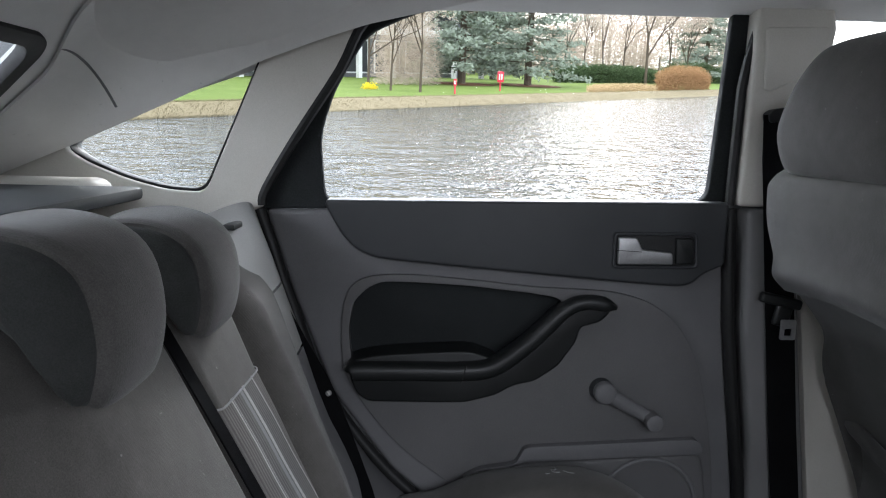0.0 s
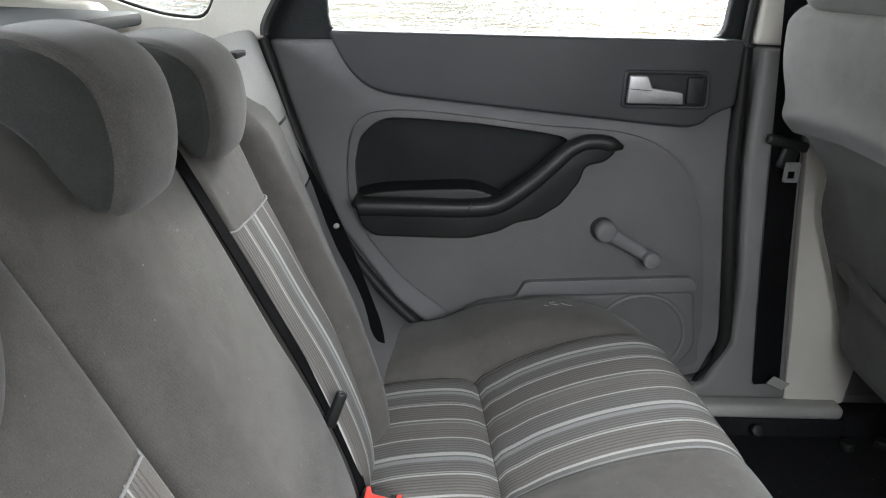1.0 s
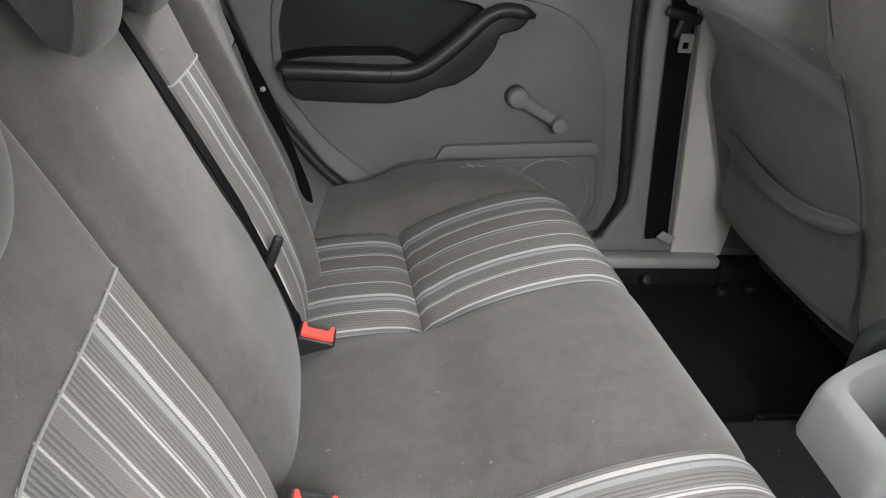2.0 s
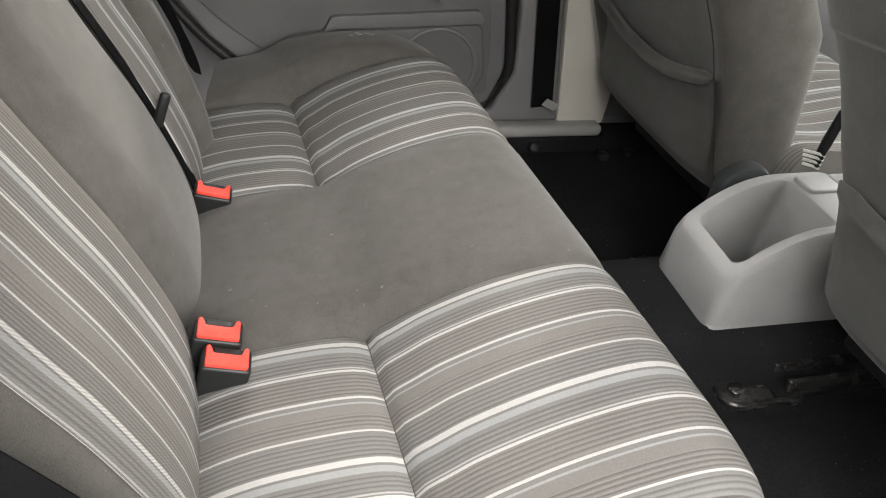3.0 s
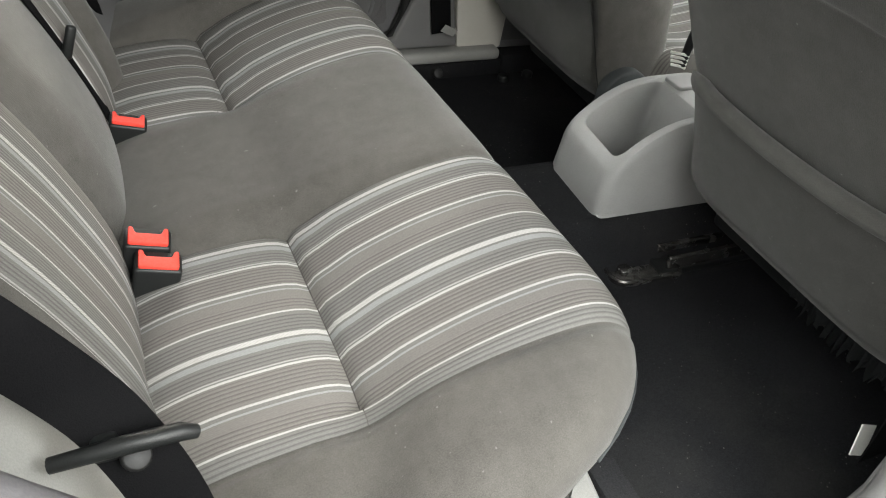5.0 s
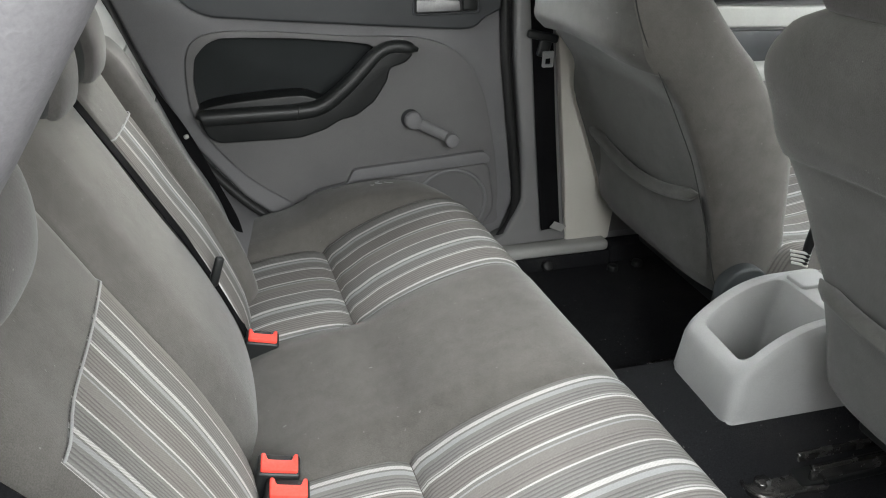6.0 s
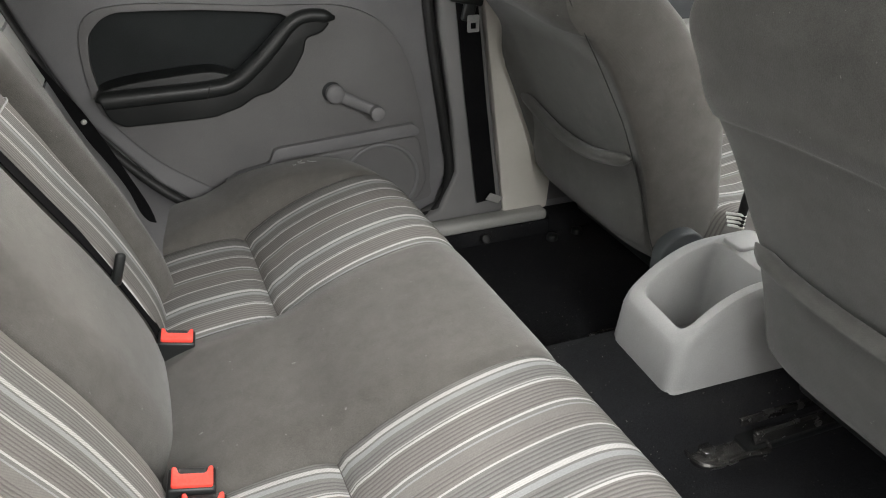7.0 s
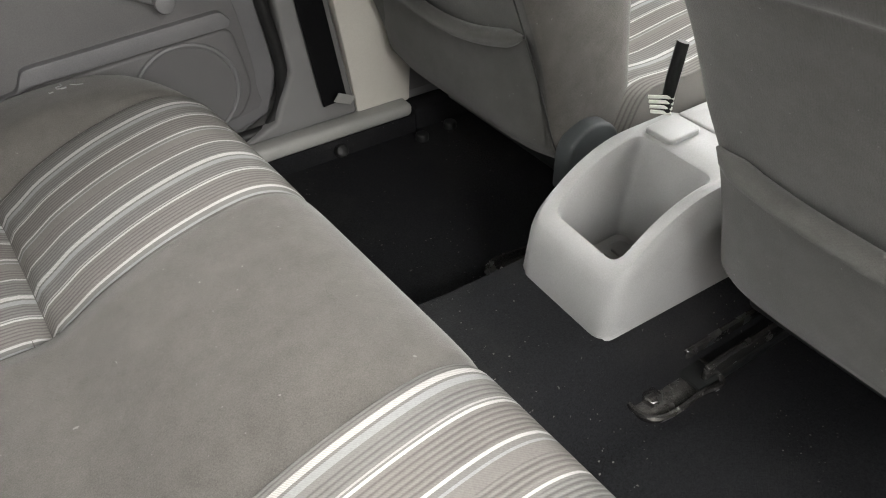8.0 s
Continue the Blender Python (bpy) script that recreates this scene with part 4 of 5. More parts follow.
# centre belt lying in the gap between the backrests, with its tongue
mb = thing("rear_seat_belt", (-0.15, 0.70, 0.4), "black rear seat belt lying along the backrest gap", "seat belt", "rear seat belts")
pts = spline([(-0.296, 0.692, 0.785), (-0.260, 0.691, 0.72), (-0.199, 0.694, 0.60), (-0.142, 0.699, 0.48), (-0.103, 0.703, 0.38), (-0.088, 0.70, 0.33)], 6)
part("webbing", strap([p + Vector((-0.006, 0.003, 0)) for p in pts], 0.019, (0.25, 0.95, -0.20), 0.002), WEBBING, mb)
m = Matrix.Translation((-0.132, 0.698, 0.455)) @ pose(0, 0, 0, 0, 20, 15)
part("tongue", turned(join(box((-0.001, -0.016, -0.020), (0.012, -0.006, 0.026), 0.0045, 3), box((0.0, -0.012, -0.022), (0.010, 0.016, -0.008), 0.004, 3)), m), BLACK, mb, "black plastic tongue grip")
part("tongue_plate", turned(slab(corners([(0.012, -0.022), (0.050, -0.032), (0.048, -0.046), (0.010, -0.036)], 0.003), 0.005, 0.0075, 0.0006, 1, [corners([(0.032, -0.031), (0.043, -0.034), (0.042, -0.040), (0.031, -0.037)], 0.0015)], axis="x"), m), SILVER, mb, "steel belt tongue")

# outer belts beside the bolsters: the far one lies flat, the near one hangs slack over the bench's edge
FAR_BELT = [(-0.315, 1.05, 0.80), (-0.262, 1.058, 0.711), (-0.208, 1.060, 0.61), (-0.170, 1.060, 0.539), (-0.125, 1.052, 0.425), (-0.100, 1.03, 0.36), (-0.095, 1.02, 0.28)]
NEAR_BELT = [(-0.285, 0.065, 0.80), (-0.24, 0.06, 0.70), (-0.165, 0.058, 0.59), (-0.116, 0.06, 0.50), (-0.089, 0.04, 0.462), (-0.064, 0.0, 0.424), (-0.052, -0.045, 0.38), (-0.048, -0.062, 0.30), (-0.048, -0.066, 0.18)]
for path, side, button in ((FAR_BELT, (0.45, 1.0, 0.1), TRIM_PALE), (NEAR_BELT, (0.85, 0.45, 0.35), RUBBER)):
    ob = thing("rear_seat_belt", path[3], "black rear seat belt running down beside the backrest bolster" if path is FAR_BELT else "slack black rear seat belt hanging over the bench edge", "seat belt", "rear seat belts")
    part("webbing", strap(spline(path, 6), 0.034 if path is FAR_BELT else 0.046, side, 0.002), WEBBING, ob)
    at = Vector(path[3]) if path is FAR_BELT else Vector(path[4])
    # the far button's pale colour stands for the highlight on a dark button
    part("stop_button", disc(at + Vector((0.002, -0.004, 0.0)) if path is FAR_BELT else Vector((-0.0855, 0.028, 0.4595)), 0.0042 if path is FAR_BELT else 0.010, 0.006, (0.6, -0.6, 0.5) if path is FAR_BELT else (0.25, -0.6, 0.75), 18, 0.002), button, ob)
    if path is NEAR_BELT:
        part("tongue", join(tube([(-0.135, 0.03, 0.468), (-0.09, 0.026, 0.476), (-0.055, 0.028, 0.474), (-0.046, 0.03, 0.468)], [0.0055, 0.0065, 0.0065, 0.005], 12), box((-0.112, 0.030, 0.455), (-0.094, 0.05, 0.470), 0.004, 2)), BLACK, ob, "black tongue grip")


# ---- front seats ----
S_BACK = [(0.735, 0.275), (0.702, 0.305), (0.664, 0.40), (0.607, 0.53), (0.555, 0.63), (0.500, 0.73), (0.475, 0.80), (0.472, 0.86)]


T_Z, T_X = (0.2, 0.4, 0.55, 0.70, 0.81, 0.9), (0.17, 0.215, 0.262, 0.232, 0.168, 0.10)


def hollow(z, w, fold, deep):
    """The sunken rear panel below the padded shoulders, with a sharp fold between them."""
    f = fold - 0.026 * w * w
    side = max(0, 1 - abs(w) ** 8)
    sunk = 0.024 * smoothstep(f + 0.002, f - 0.005, z) + 0.022 * smoothstep(f, f - 0.07, z)
    return deep * side * (sunk * smoothstep(0.29, 0.46, z) - 0.018 * math.exp(-((z - f - 0.024) / 0.024) ** 2))



def front_seat(y0, y1, hem, label, waist=0.0, inner=1, fold=0.716, head=0.0, sag=0.042):
    cy, h = (y0 + y1) / 2, (y1 - y0) / 2
    low, deep = head * 0.8, 1.0 if inner < 0 else 0.4
    t = thing("front_seat_unit", (0.8, cy, FLOOR), label, "seat", "front seats")
    rear = spline(S_BACK, 9)
    secs = []
    nv = 96
    rows = [Vector((float(np.interp(z, [p.y for p in rear], [p.x for p in rear])), z)) for z in arc(0.275, 0.63, 36) + arc(0.633, 0.745, 48) + arc(0.75, 0.86, 14)]
    for p in [rear[0]] + rows + [Vector((0.475, 0.868)), Vector((0.481, 0.877)), Vector((0.492, 0.885)), Vector((0.51, 0.892)), Vector((0.53, 0.894))]:
        z = p.y
        thick = float(np.interp(z, T_Z, T_X))
        k = 1.0 - 0.05 * smoothstep(0.65, 0.9, z) - 0.06 * smoothstep(0.30, 0.2, z) - waist * smoothstep(0.55, 0.42, z)
        if p is rear[0]:
            thick *= 0.6
            k *= 0.9
        if inner > 0 and z > 0.76:
            k -= 22 * (z - 0.76) ** 2
        if z > 0.855:
            k -= (z - 0.855) * 5.0
            thick *= max(0.25, 1 - (z - 0.855) * 18)
        row = []
        for i in range(nv):
            a = 2 * math.pi * i / nv
            c, s = math.cos(a), math.sin(a)
            e = 0.42
            yy = cy + h * k * math.copysign(abs(s) ** e, s)
            if inner < 0 and s > 0:
                yy += 0.030 * smoothstep(0.64, 0.52, z) * abs(s) ** e
            xx = p.x + thick / 2 - thick / 2 * math.copysign(abs(c) ** e, c)
            # a hollow in the middle of the rear face, below the shoulders
            if c > 0:
                w = (yy - cy) / (h * k)
                xx += hollow(z, w, fold, deep)
            row.append(Vector((xx, yy, z + low * smoothstep(0.72, 0.88, z))))
        secs.append(row)
    shell = part("backrest", loft(secs), CLOTH, t)
    # rear face only: dark cloth with its shade in the colour
    shell.data.materials.append(SEAT_REAR_SHADED)
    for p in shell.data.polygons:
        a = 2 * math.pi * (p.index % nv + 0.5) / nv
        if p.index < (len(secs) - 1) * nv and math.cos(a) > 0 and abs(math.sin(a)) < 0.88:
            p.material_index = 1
    # pocket: a loose panel on the rear face with a rolled hem
    def rear_x(z, w):
        return float(np.interp(z, [p.y for p in rear], [p.x for p in rear])) + hollow(z, w, fold, deep)
    def hem_z(w):
        return hem + sag * w * w
    def pk(u, w):
        z = 0.315 + (hem_z(w) - 0.315) * u
        s = (0.93 * abs(w)) ** (1 / 0.42)
        turn_in = float(np.interp(z, T_Z, T_X)) / 2 * (1 - max(1 - s * s, 0) ** 0.21)
        return Vector((rear_x(z, 0.93 * w) + turn_in - 0.006 - 0.016 * u * (1 - 0.6 * w * w), cy + h * (0.93 - waist * 0.9) * w + (0.030 * max(0, w) * smoothstep(0.64, 0.52, z) if inner < 0 else 0), z))
    pocket = part("pocket", sheet(pk, arc(0, 1, 14), arc(-1, 1, 24)), SEAT_REAR_SHADED, t, "charcoal cloth map pocket")
    part("hem", tube([pk(1, w) for w in arc(-1, 1, 24)], [0.012 * min(1, 0.15 + 6 * (1 - abs(w))) for w in arc(-1, 1, 24)], 10), SEAT_REAR_SHADED, pocket)
    def seam_at(z):
        turn_in = float(np.interp(z, T_Z, T_X)) / 2 * (1 - max(1 - 0.955 ** 4.76, 0) ** 0.21)
        k = 1.0 - 0.05 * smoothstep(0.65, 0.9, z) - waist * smoothstep(0.55, 0.42, z)
        return Vector((rear_x(z, 1) + turn_in - 0.001, cy + inner * h * k * 0.955, z))
    if inner < 0:
        part("seam", tube([seam_at(z) for z in arc(0.30, 0.84, 40)], 0.0010, 6), HEAD_SIDE, t, "dark stitched side seam")
    # cushion
    cu = []
    for i in range(25):
        w = -1 + 2 * i / 24
        k = 1 - 0.25 * abs(w) ** 6
        prof = spline([(0.80, 0.24), (0.80, 0.32), (0.84, 0.365), (0.95, 0.365), (1.10, 0.385), (1.20, 0.38), (1.235, 0.34), (1.22, 0.27), (1.0, 0.24)], 4, True)
        cu.append([Vector((1.0 + (p.x - 1.0) * k, cy + h * 1.08 * w, 0.30 + (p.y - 0.30) * k + 0.02 * abs(w) ** 3)) for p in prof])
    part("cushion", loft(cu), STRIPE_NEAR, t, "grey cloth cushion with white stripes")
    ip = sheet(lambda u, w: Vector((0.62 + 0.13 * (1 - u) - 0.065 * u + 0.10, cy + h * 0.62 * w, 0.40 + 0.42 * u)), arc(0, 1, 8), arc(-1, 1, 10), 0.01)
    for v in ip.verts:
        z = v.co.z
        v.co.x = rear_x(z, 1) + float(np.interp(z, T_Z, T_X)) + 0.004
    part("striped_panel", ip, STRIPE_BACK, t, "pale grey striped cloth panel")
    # headrest on two posts
    hs = []
    for i in range(19):
        w = -1 + 2 * i / 18
        k = (1 - abs(w) ** 6) ** 0.33 if abs(w) < 1 else 0
        k = 0.86 + 0.14 * k
        prof = spline([(0.486, 0.876), (0.470, 0.89), (0.459, 0.93), (0.466, 1.00), (0.492, 1.045), (0.53, 1.055), (0.565, 1.02), (0.575, 0.95), (0.565, 0.89), (0.52, 0.872)], 4, True)
        hs.append([Vector((0.515 + (p.x - 0.515) * k, cy + 0.135 * w * (1 - 0.30 * smoothstep(0.93, 1.05, p.y)), 0.96 + (p.y - 0.96) * k + head)) for p in prof])
    part("headrest", loft(hs), HEADCLOTH, t, "charcoal cloth headrest")
    for d in (-0.06, 0.06):
        part("headrest_post", tube([(0.52, cy + d, 0.84), (0.52, cy + d, 0.92)], 0.006, 10, 1, (0, 1, 0)), STEEL, t)
    # hinge cover and frame
    for d in (-1,) if inner < 0 else ():
        yy = cy + d * h * 0.97
        cov = [Vector((0.770 + 0.048 * math.cos(a), 0.304 + 0.044 * math.sin(a))) for a in arc(0, math.pi, 20)] + [Vector((0.722, 0.25)), Vector((0.818, 0.25))]
        part("hinge_cover", slab(cov, min(yy, yy + d * 0.03), max(yy, yy + d * 0.03), 0.006, 3), VINYL, t, "dark plastic hinge cover")
    part("seat_frame", box((0.80, cy - h * 0.85, 0.20), (1.15, cy + h * 0.85, 0.28), 0.01), BLACK, t)
    for d in (-0.218, 0.218) if inner < 0 else (0.218,):
        y = min(cy + d, 1.098) if inner < 0 else 0.19 + d
        zf = 0.135
        if inner < 0 and d > 0:
            for bx, by in ((0.752, 1.108), (0.822, 1.116)):
                part("bolt", disc((bx, by, 0.118), 0.013, 0.016, (0, 0, 1), 10, 0.003), BLACK, t, "black mounting bolt")
            continue
        base = part("rail_base", box((0.70, y - 0.026, zf - 0.012), (1.2, y + 0.026, zf + 0.002), 0.003), BLACK, t, "black steel rail base")
        for e in (-0.017, 0.017):
            part("rail", box((0.715, y + e - 0.005, zf), (1.2, y + e + 0.005, zf + 0.026), 0.004, 3), STEEL, base, "worn steel runner")
        pear = spline([(0.612, y), (0.622, y + 0.022), (0.65, y + 0.030), (0.70, y + 0.024), (0.735, y + 0.026), (0.74, y), (0.735, y - 0.034), (0.70, y - 0.030), (0.65, y - 0.032), (0.622, y - 0.024)], 4, True)
        foot = part("foot", slab([Vector((p.x, p.y)) for p in pear], zf - 0.012, zf - 0.002, 0.003, 2, axis="z"), STEEL, t, "worn steel seat foot")
        part("rim", tube([Vector((p.x, p.y, zf)) for p in pear + pear[:1]], 0.004, 6), STEEL, foot, "shiny worn rim")
        part("bolt", disc((0.645, y, zf - 0.004), 0.014, 0.008, (0, 0, 1), 6, 0.002), STEEL, foot, "steel bolt")
    return t


front_seat(0.70, 1.13, 0.443, "charcoal cloth front passenger seat with a map pocket", 0.0, -1, 0.716)
near_seat = front_seat(-0.03, 0.450, 0.479, "charcoal cloth front seat beside the open doorway", 0.10, 1, 0.688, -0.034, 0.010)

# torn black felt hanging under the near front seat
rnd = random.Random(5)
ys = arc(0.19, -0.01, 60)
hem_z = [0.262 - rnd.uniform(0.004, 0.014) - (rnd.uniform(0.004, 0.022) if rnd.random() < 0.45 else 0) for k in range(len(ys))]
felt = loft([[Vector((0.734, y, 0.285)), Vector((0.737 + rnd.uniform(-0.006, 0.010), y, z + 0.012)), Vector((0.742 + rnd.uniform(-0.008, 0.014), y + rnd.uniform(-0.002, 0.002), z))] for y, z in zip(ys, hem_z)], caps=False, closed=False)
bmesh.ops.solidify(felt, geom=list(felt.faces), thickness=0.004)
part("torn_felt", felt, BLACK_CLOTH, near_seat, "ragged black felt under the seat")

# ---- centre console ----
con = thing("centre_console", (0.7, CY, 0.21), "grey plastic centre console with an open rear tray", "console")


CON_Y = 0.543


def con_top(x):
    """The arched rim: steep at the lip, level at the back."""
    u = min(max((x - 0.606) / 0.165, 0), 1)
    return 0.286 + 0.085 * (1 - (1 - u) ** 2.3)


def resample(pts, n):
    """n points evenly spaced along a closed outline."""
    pts = [Vector(p) for p in pts]
    run = [0.0]
    for a, b in zip(pts, pts[1:] + pts[:1]):
        run.append(run[-1] + (b - a).length)
    at = [run[-1] * i / n for i in range(n)]
    xs, ys = [p[0] for p in pts] + [pts[0][0]], [p[1] for p in pts] + [pts[0][1]]
    return [Vector((float(np.interp(d, run, xs)), float(np.interp(d, run, ys)))) for d in at]


def con_ring(x0, half, z, r, x1, skew_back=0.0, wide=0.0):
    """A ring of the console's skin; wide: how much further it reaches on the far side."""
    pts = corners([(x1, CON_Y - half), (x0, CON_Y - half + 0.003), (x0 + 0.004, CON_Y + half - 0.003 + wide), (x1 + skew_back, CON_Y + half + wide)], r, 9)
    return [Vector((p.x, p.y, z(p.x) if callable(z) else z)) for p in resample(pts, 120)]


def crease(x):
    """The upper edge of the sunken side face: it leaves the lip's foot and follows the rim."""
    return max(0.213, con_top(x - 0.030) - 0.052 * smoothstep(0.63, 0.66, x) - 0.08 * smoothstep(0.66, 0.63, x))


secs = [con_ring(0.597, 0.0845, 0.165, 0.020, 0.86), con_ring(0.598, 0.0842, 0.208, 0.020, 0.86), con_ring(0.598, 0.0805, lambda x: crease(x) - 0.001, 0.020, 0.86),
        con_ring(0.598, 0.0865, lambda x: crease(x) + 0.003, 0.020, 0.86), con_ring(0.603, 0.0840, lambda x: max(con_top(x) - 0.016, crease(x) + 0.006), 0.022, 0.858),
        con_ring(0.605, 0.0810, lambda x: con_top(x) - 0.006, 0.022, 0.856), con_ring(0.608, 0.0780, lambda x: con_top(x) - 0.001, 0.022, 0.853), con_ring(0.610, 0.0750, con_top, 0.021, 0.85),
        con_ring(0.6225, 0.0655, con_top, 0.018, 0.770, 0.004, -0.004), con_ring(0.6250, 0.0630, lambda x: con_top(x) - 0.0015, 0.017, 0.767, 0.004, -0.004), con_ring(0.6268, 0.0612, lambda x: con_top(x) - 0.006, 0.016, 0.765, 0.004, -0.004),
        con_ring(0.6280, 0.0602, lambda x: con_top(x) - 0.018, 0.016, 0.764, 0.004, -0.004), con_ring(0.638, 0.052, 0.222, 0.016, 0.756), con_ring(0.644, 0.045, 0.217, 0.014, 0.752)]
tray = loft(secs, caps=False)
tray.verts.ensure_lookup_table()
n = len(secs[0])
tray.faces.new([tray.verts[len(tray.verts) - n + i] for i in range(n)])
part("tray", tray, CONSOLE, con, angle=32)
for k in range(6):
    part("rib", box((0.652 + 0.014 * k, CON_Y - 0.034, 0.216), (0.655 + 0.014 * k, CON_Y + 0.034, 0.2205), 0.001, 1), CONSOLE, con)
deck = slab(corners([(0.842, CON_Y - 0.070), (1.35, CON_Y - 0.070), (1.35, CON_Y + 0.070), (0.842, CON_Y + 0.070)], 0.012), 0.17, 0.3735, 0.008, 3, axis="z")
part("deck", deck, CONSOLE, con, "grey forward deck")
hb = thing("handbrake_lever", (0.80, 0.595, 0.372), "black handbrake lever with a flat base standing on the console", "handbrake")
part("base", slab(corners([(0.776, 0.558), (0.836, 0.560), (0.836, 0.606), (0.776, 0.604)], 0.010, 5), 0.366, 0.3775, 0.003, 3, axis="z"), CONSOLE, hb, "flat grey base plate")
for k in range(4):
    part("rib", tube([(0.782 - 0.002 * k, 0.603 + 0.001 * k, 0.398 + 0.007 * k), (0.79, 0.590, 0.400 + 0.007 * k), (0.798, 0.584, 0.398 + 0.007 * k)], 0.0022, 6), PAPER, hb, "pale boot rib")
part("lever", tube([(0.795, 0.592, 0.40), (0.798, 0.592, 0.44), (0.804, 0.592, 0.488)], [0.008, 0.0095, 0.009], 12, 0.6), BLACK, hb)

# ---- far front door and dashboard ----
fd = thing("door_2", (1.0, 1.2, 0.2), "closed front car door with pale upper trim and dark lining", "car door", kind="structure")
part("lining", slab(corners(outline([(0.66, 0.19), (1.6, 0.19), (1.62, 0.80), (0.64, 0.80)], 1.19), 0.03), 1.185, 1.204, 0.005), DOOR_GREY, fd)
part("upper_trim", slab(outline([(0.63, 0.722), (1.6, 0.722), (1.6, 0.835), (0.62, 0.835)], 1.16), 1.15, 1.20, 0.012, 3), DOOR_DARK, fd, "charcoal upper trim")
part("waist_strip", slab(outline([(0.66, 0.675), (1.6, 0.655), (1.6, 0.70), (0.66, 0.722)], 1.165), 1.158, 1.20, 0.006, 3), TRIM_PALE, fd, "pale trim strip")
part("insert", slab(corners(outline([(0.70, 0.585), (1.5, 0.585), (1.5, 0.65), (0.69, 0.668)], 1.18), 0.04), 1.176, 1.19, 0.004), DOOR_DARK, fd, "dark inset panel")
part("armrest", box((1.05, 1.12, 0.555), (1.5, 1.18, 0.592), 0.012, 3), TRIM_PALE, fd)
part("handle", box((1.12, 1.14, 0.735), (1.24, 1.155, 0.755), 0.004), SILVER, fd)
dash = loft([[Vector((x, y, z)) for x, z in ((1.62, 0.30), (1.55, 0.50), (1.48, 0.62), (1.50, 0.74), (1.62, 0.80), (1.92, 0.80), (1.92, 0.30))] for y in arc(CY - 0.63, CY + 0.63, 10)])
solo("dashboard", dash, DOOR_DARK, "plain dark dashboard top and face", "dashboard")


# ---- outside: parking slope, lake, far bank ----
WATER = -1.0
BANK = 34.0     # the far waterline straight ahead


def bank_y(x):
    return BANK + 1.07 * x


def ground_z(x, y):
    d = (y - bank_y(x)) / 1.465
    near = GROUND - math.tan(radians(TILT)) * max(min(y, 12), -4)
    if y < 12:
        return near
    if d < -3:
        return -2.2
    z = -2.2 + 1.62 * smoothstep(-3, 0.6, d) + 0.28 * smoothstep(0.6, 16, d)
    return z + 2.2 * smoothstep(35, 160, d)


def turf(name, dark, light, scale):
    m, nt, b = shader(name, 0.95)
    v = coords(nt)
    t = math_node(nt, "ADD", math_node(nt, "MULTIPLY", noise_tex(nt, v, scale, 5.0), 0.5), math_node(nt, "MULTIPLY", noise_tex(nt, v, scale * 14, 3.0), 0.5))
    nt.links.new(ramp(nt, t, [(0.32, dark), (0.68, light)]), b.inputs["Base Color"])
    b.inputs["Specular IOR Level"].default_value = 0.1
    bump(nt, b, noise_tex(nt, v, scale * 20, 2.0), 0.5, 0.05)
    return m


GRASS = turf("lawn", (0.10, 0.145, 0.03), (0.175, 0.230, 0.06), 0.5)
ASPHALT = turf("asphalt", (0.035, 0.035, 0.036), (0.07, 0.07, 0.068), 3.0)
REED = turf("dry_reeds", (0.20, 0.165, 0.10), (0.29, 0.245, 0.155), 2.0)
OCHRE = turf("ochre_reeds", (0.34, 0.24, 0.12), (0.46, 0.34, 0.18), 2.0)
BARK = turf("bark", (0.07, 0.055, 0.04), (0.15, 0.12, 0.09), 3.0)
TWIGS = turf("bare_twigs", (0.40, 0.325, 0.25), (0.58, 0.49, 0.39), 1.0)
NEEDLES = turf("blue_green_needles", (0.15, 0.18, 0.135), (0.31, 0.35, 0.27), 1.2)
HEDGE = turf("hedge_leaves", (0.03, 0.05, 0.02), (0.07, 0.10, 0.04), 2.0)
RUST = turf("russet_shrub", (0.22, 0.12, 0.05), (0.36, 0.21, 0.10), 2.0)
YELLOW = turf("yellow_flowers", (0.6, 0.45, 0.02), (0.8, 0.65, 0.05), 4.0)
WHITE = grained("white_paint", (0.68, 0.68, 0.66), (0.78, 0.78, 0.76), 0.6, 20.0, 0.05, 1.0)
SIGN_RED = grained("red_sign_paint", (0.55, 0.03, 0.05), (0.65, 0.05, 0.07), 0.5, 20.0, 0.05, 1.0)
FACADE = grained("dark_facade", (0.10, 0.10, 0.105), (0.16, 0.16, 0.165), 0.4, 2.0, 0.05, 0.5)
MULCH = turf("bark_mulch", (0.10, 0.05, 0.03), (0.17, 0.09, 0.05), 2.0)

gx = [-400, -200, -100, -60] + arc(-45, 75, 60) + [100, 160, 300, 500]
gy = [-300, -120, -40, -12, -6, -4, -2, 0, 2, 4, 8, 12, 14, 15] + arc(16, 110, 70) + [130, 170, 230, 320, 500, 900]
g = sheet(lambda x, y: (x, y, ground_z(x, y)), gx, gy)
gob = solo("ground", g, GRASS, "green lawn on the far bank and the parking slope", "ground", "structure", m=EARTH)
gob.data.materials.append(ASPHALT)
for p in gob.data.polygons:
    if p.center.y < 12:
        p.material_index = 1

bank = sheet(lambda x, d: (x, bank_y(x) + 1.465 * d, ground_z(x, bank_y(x) + 1.465 * d) + 0.03), arc(-60, 75, 220), arc(-1.1, 0.35, 8))
solo("bank_edge", bank, REED, "pale dry reed litter along the waterline", "bank", "structure", m=EARTH)


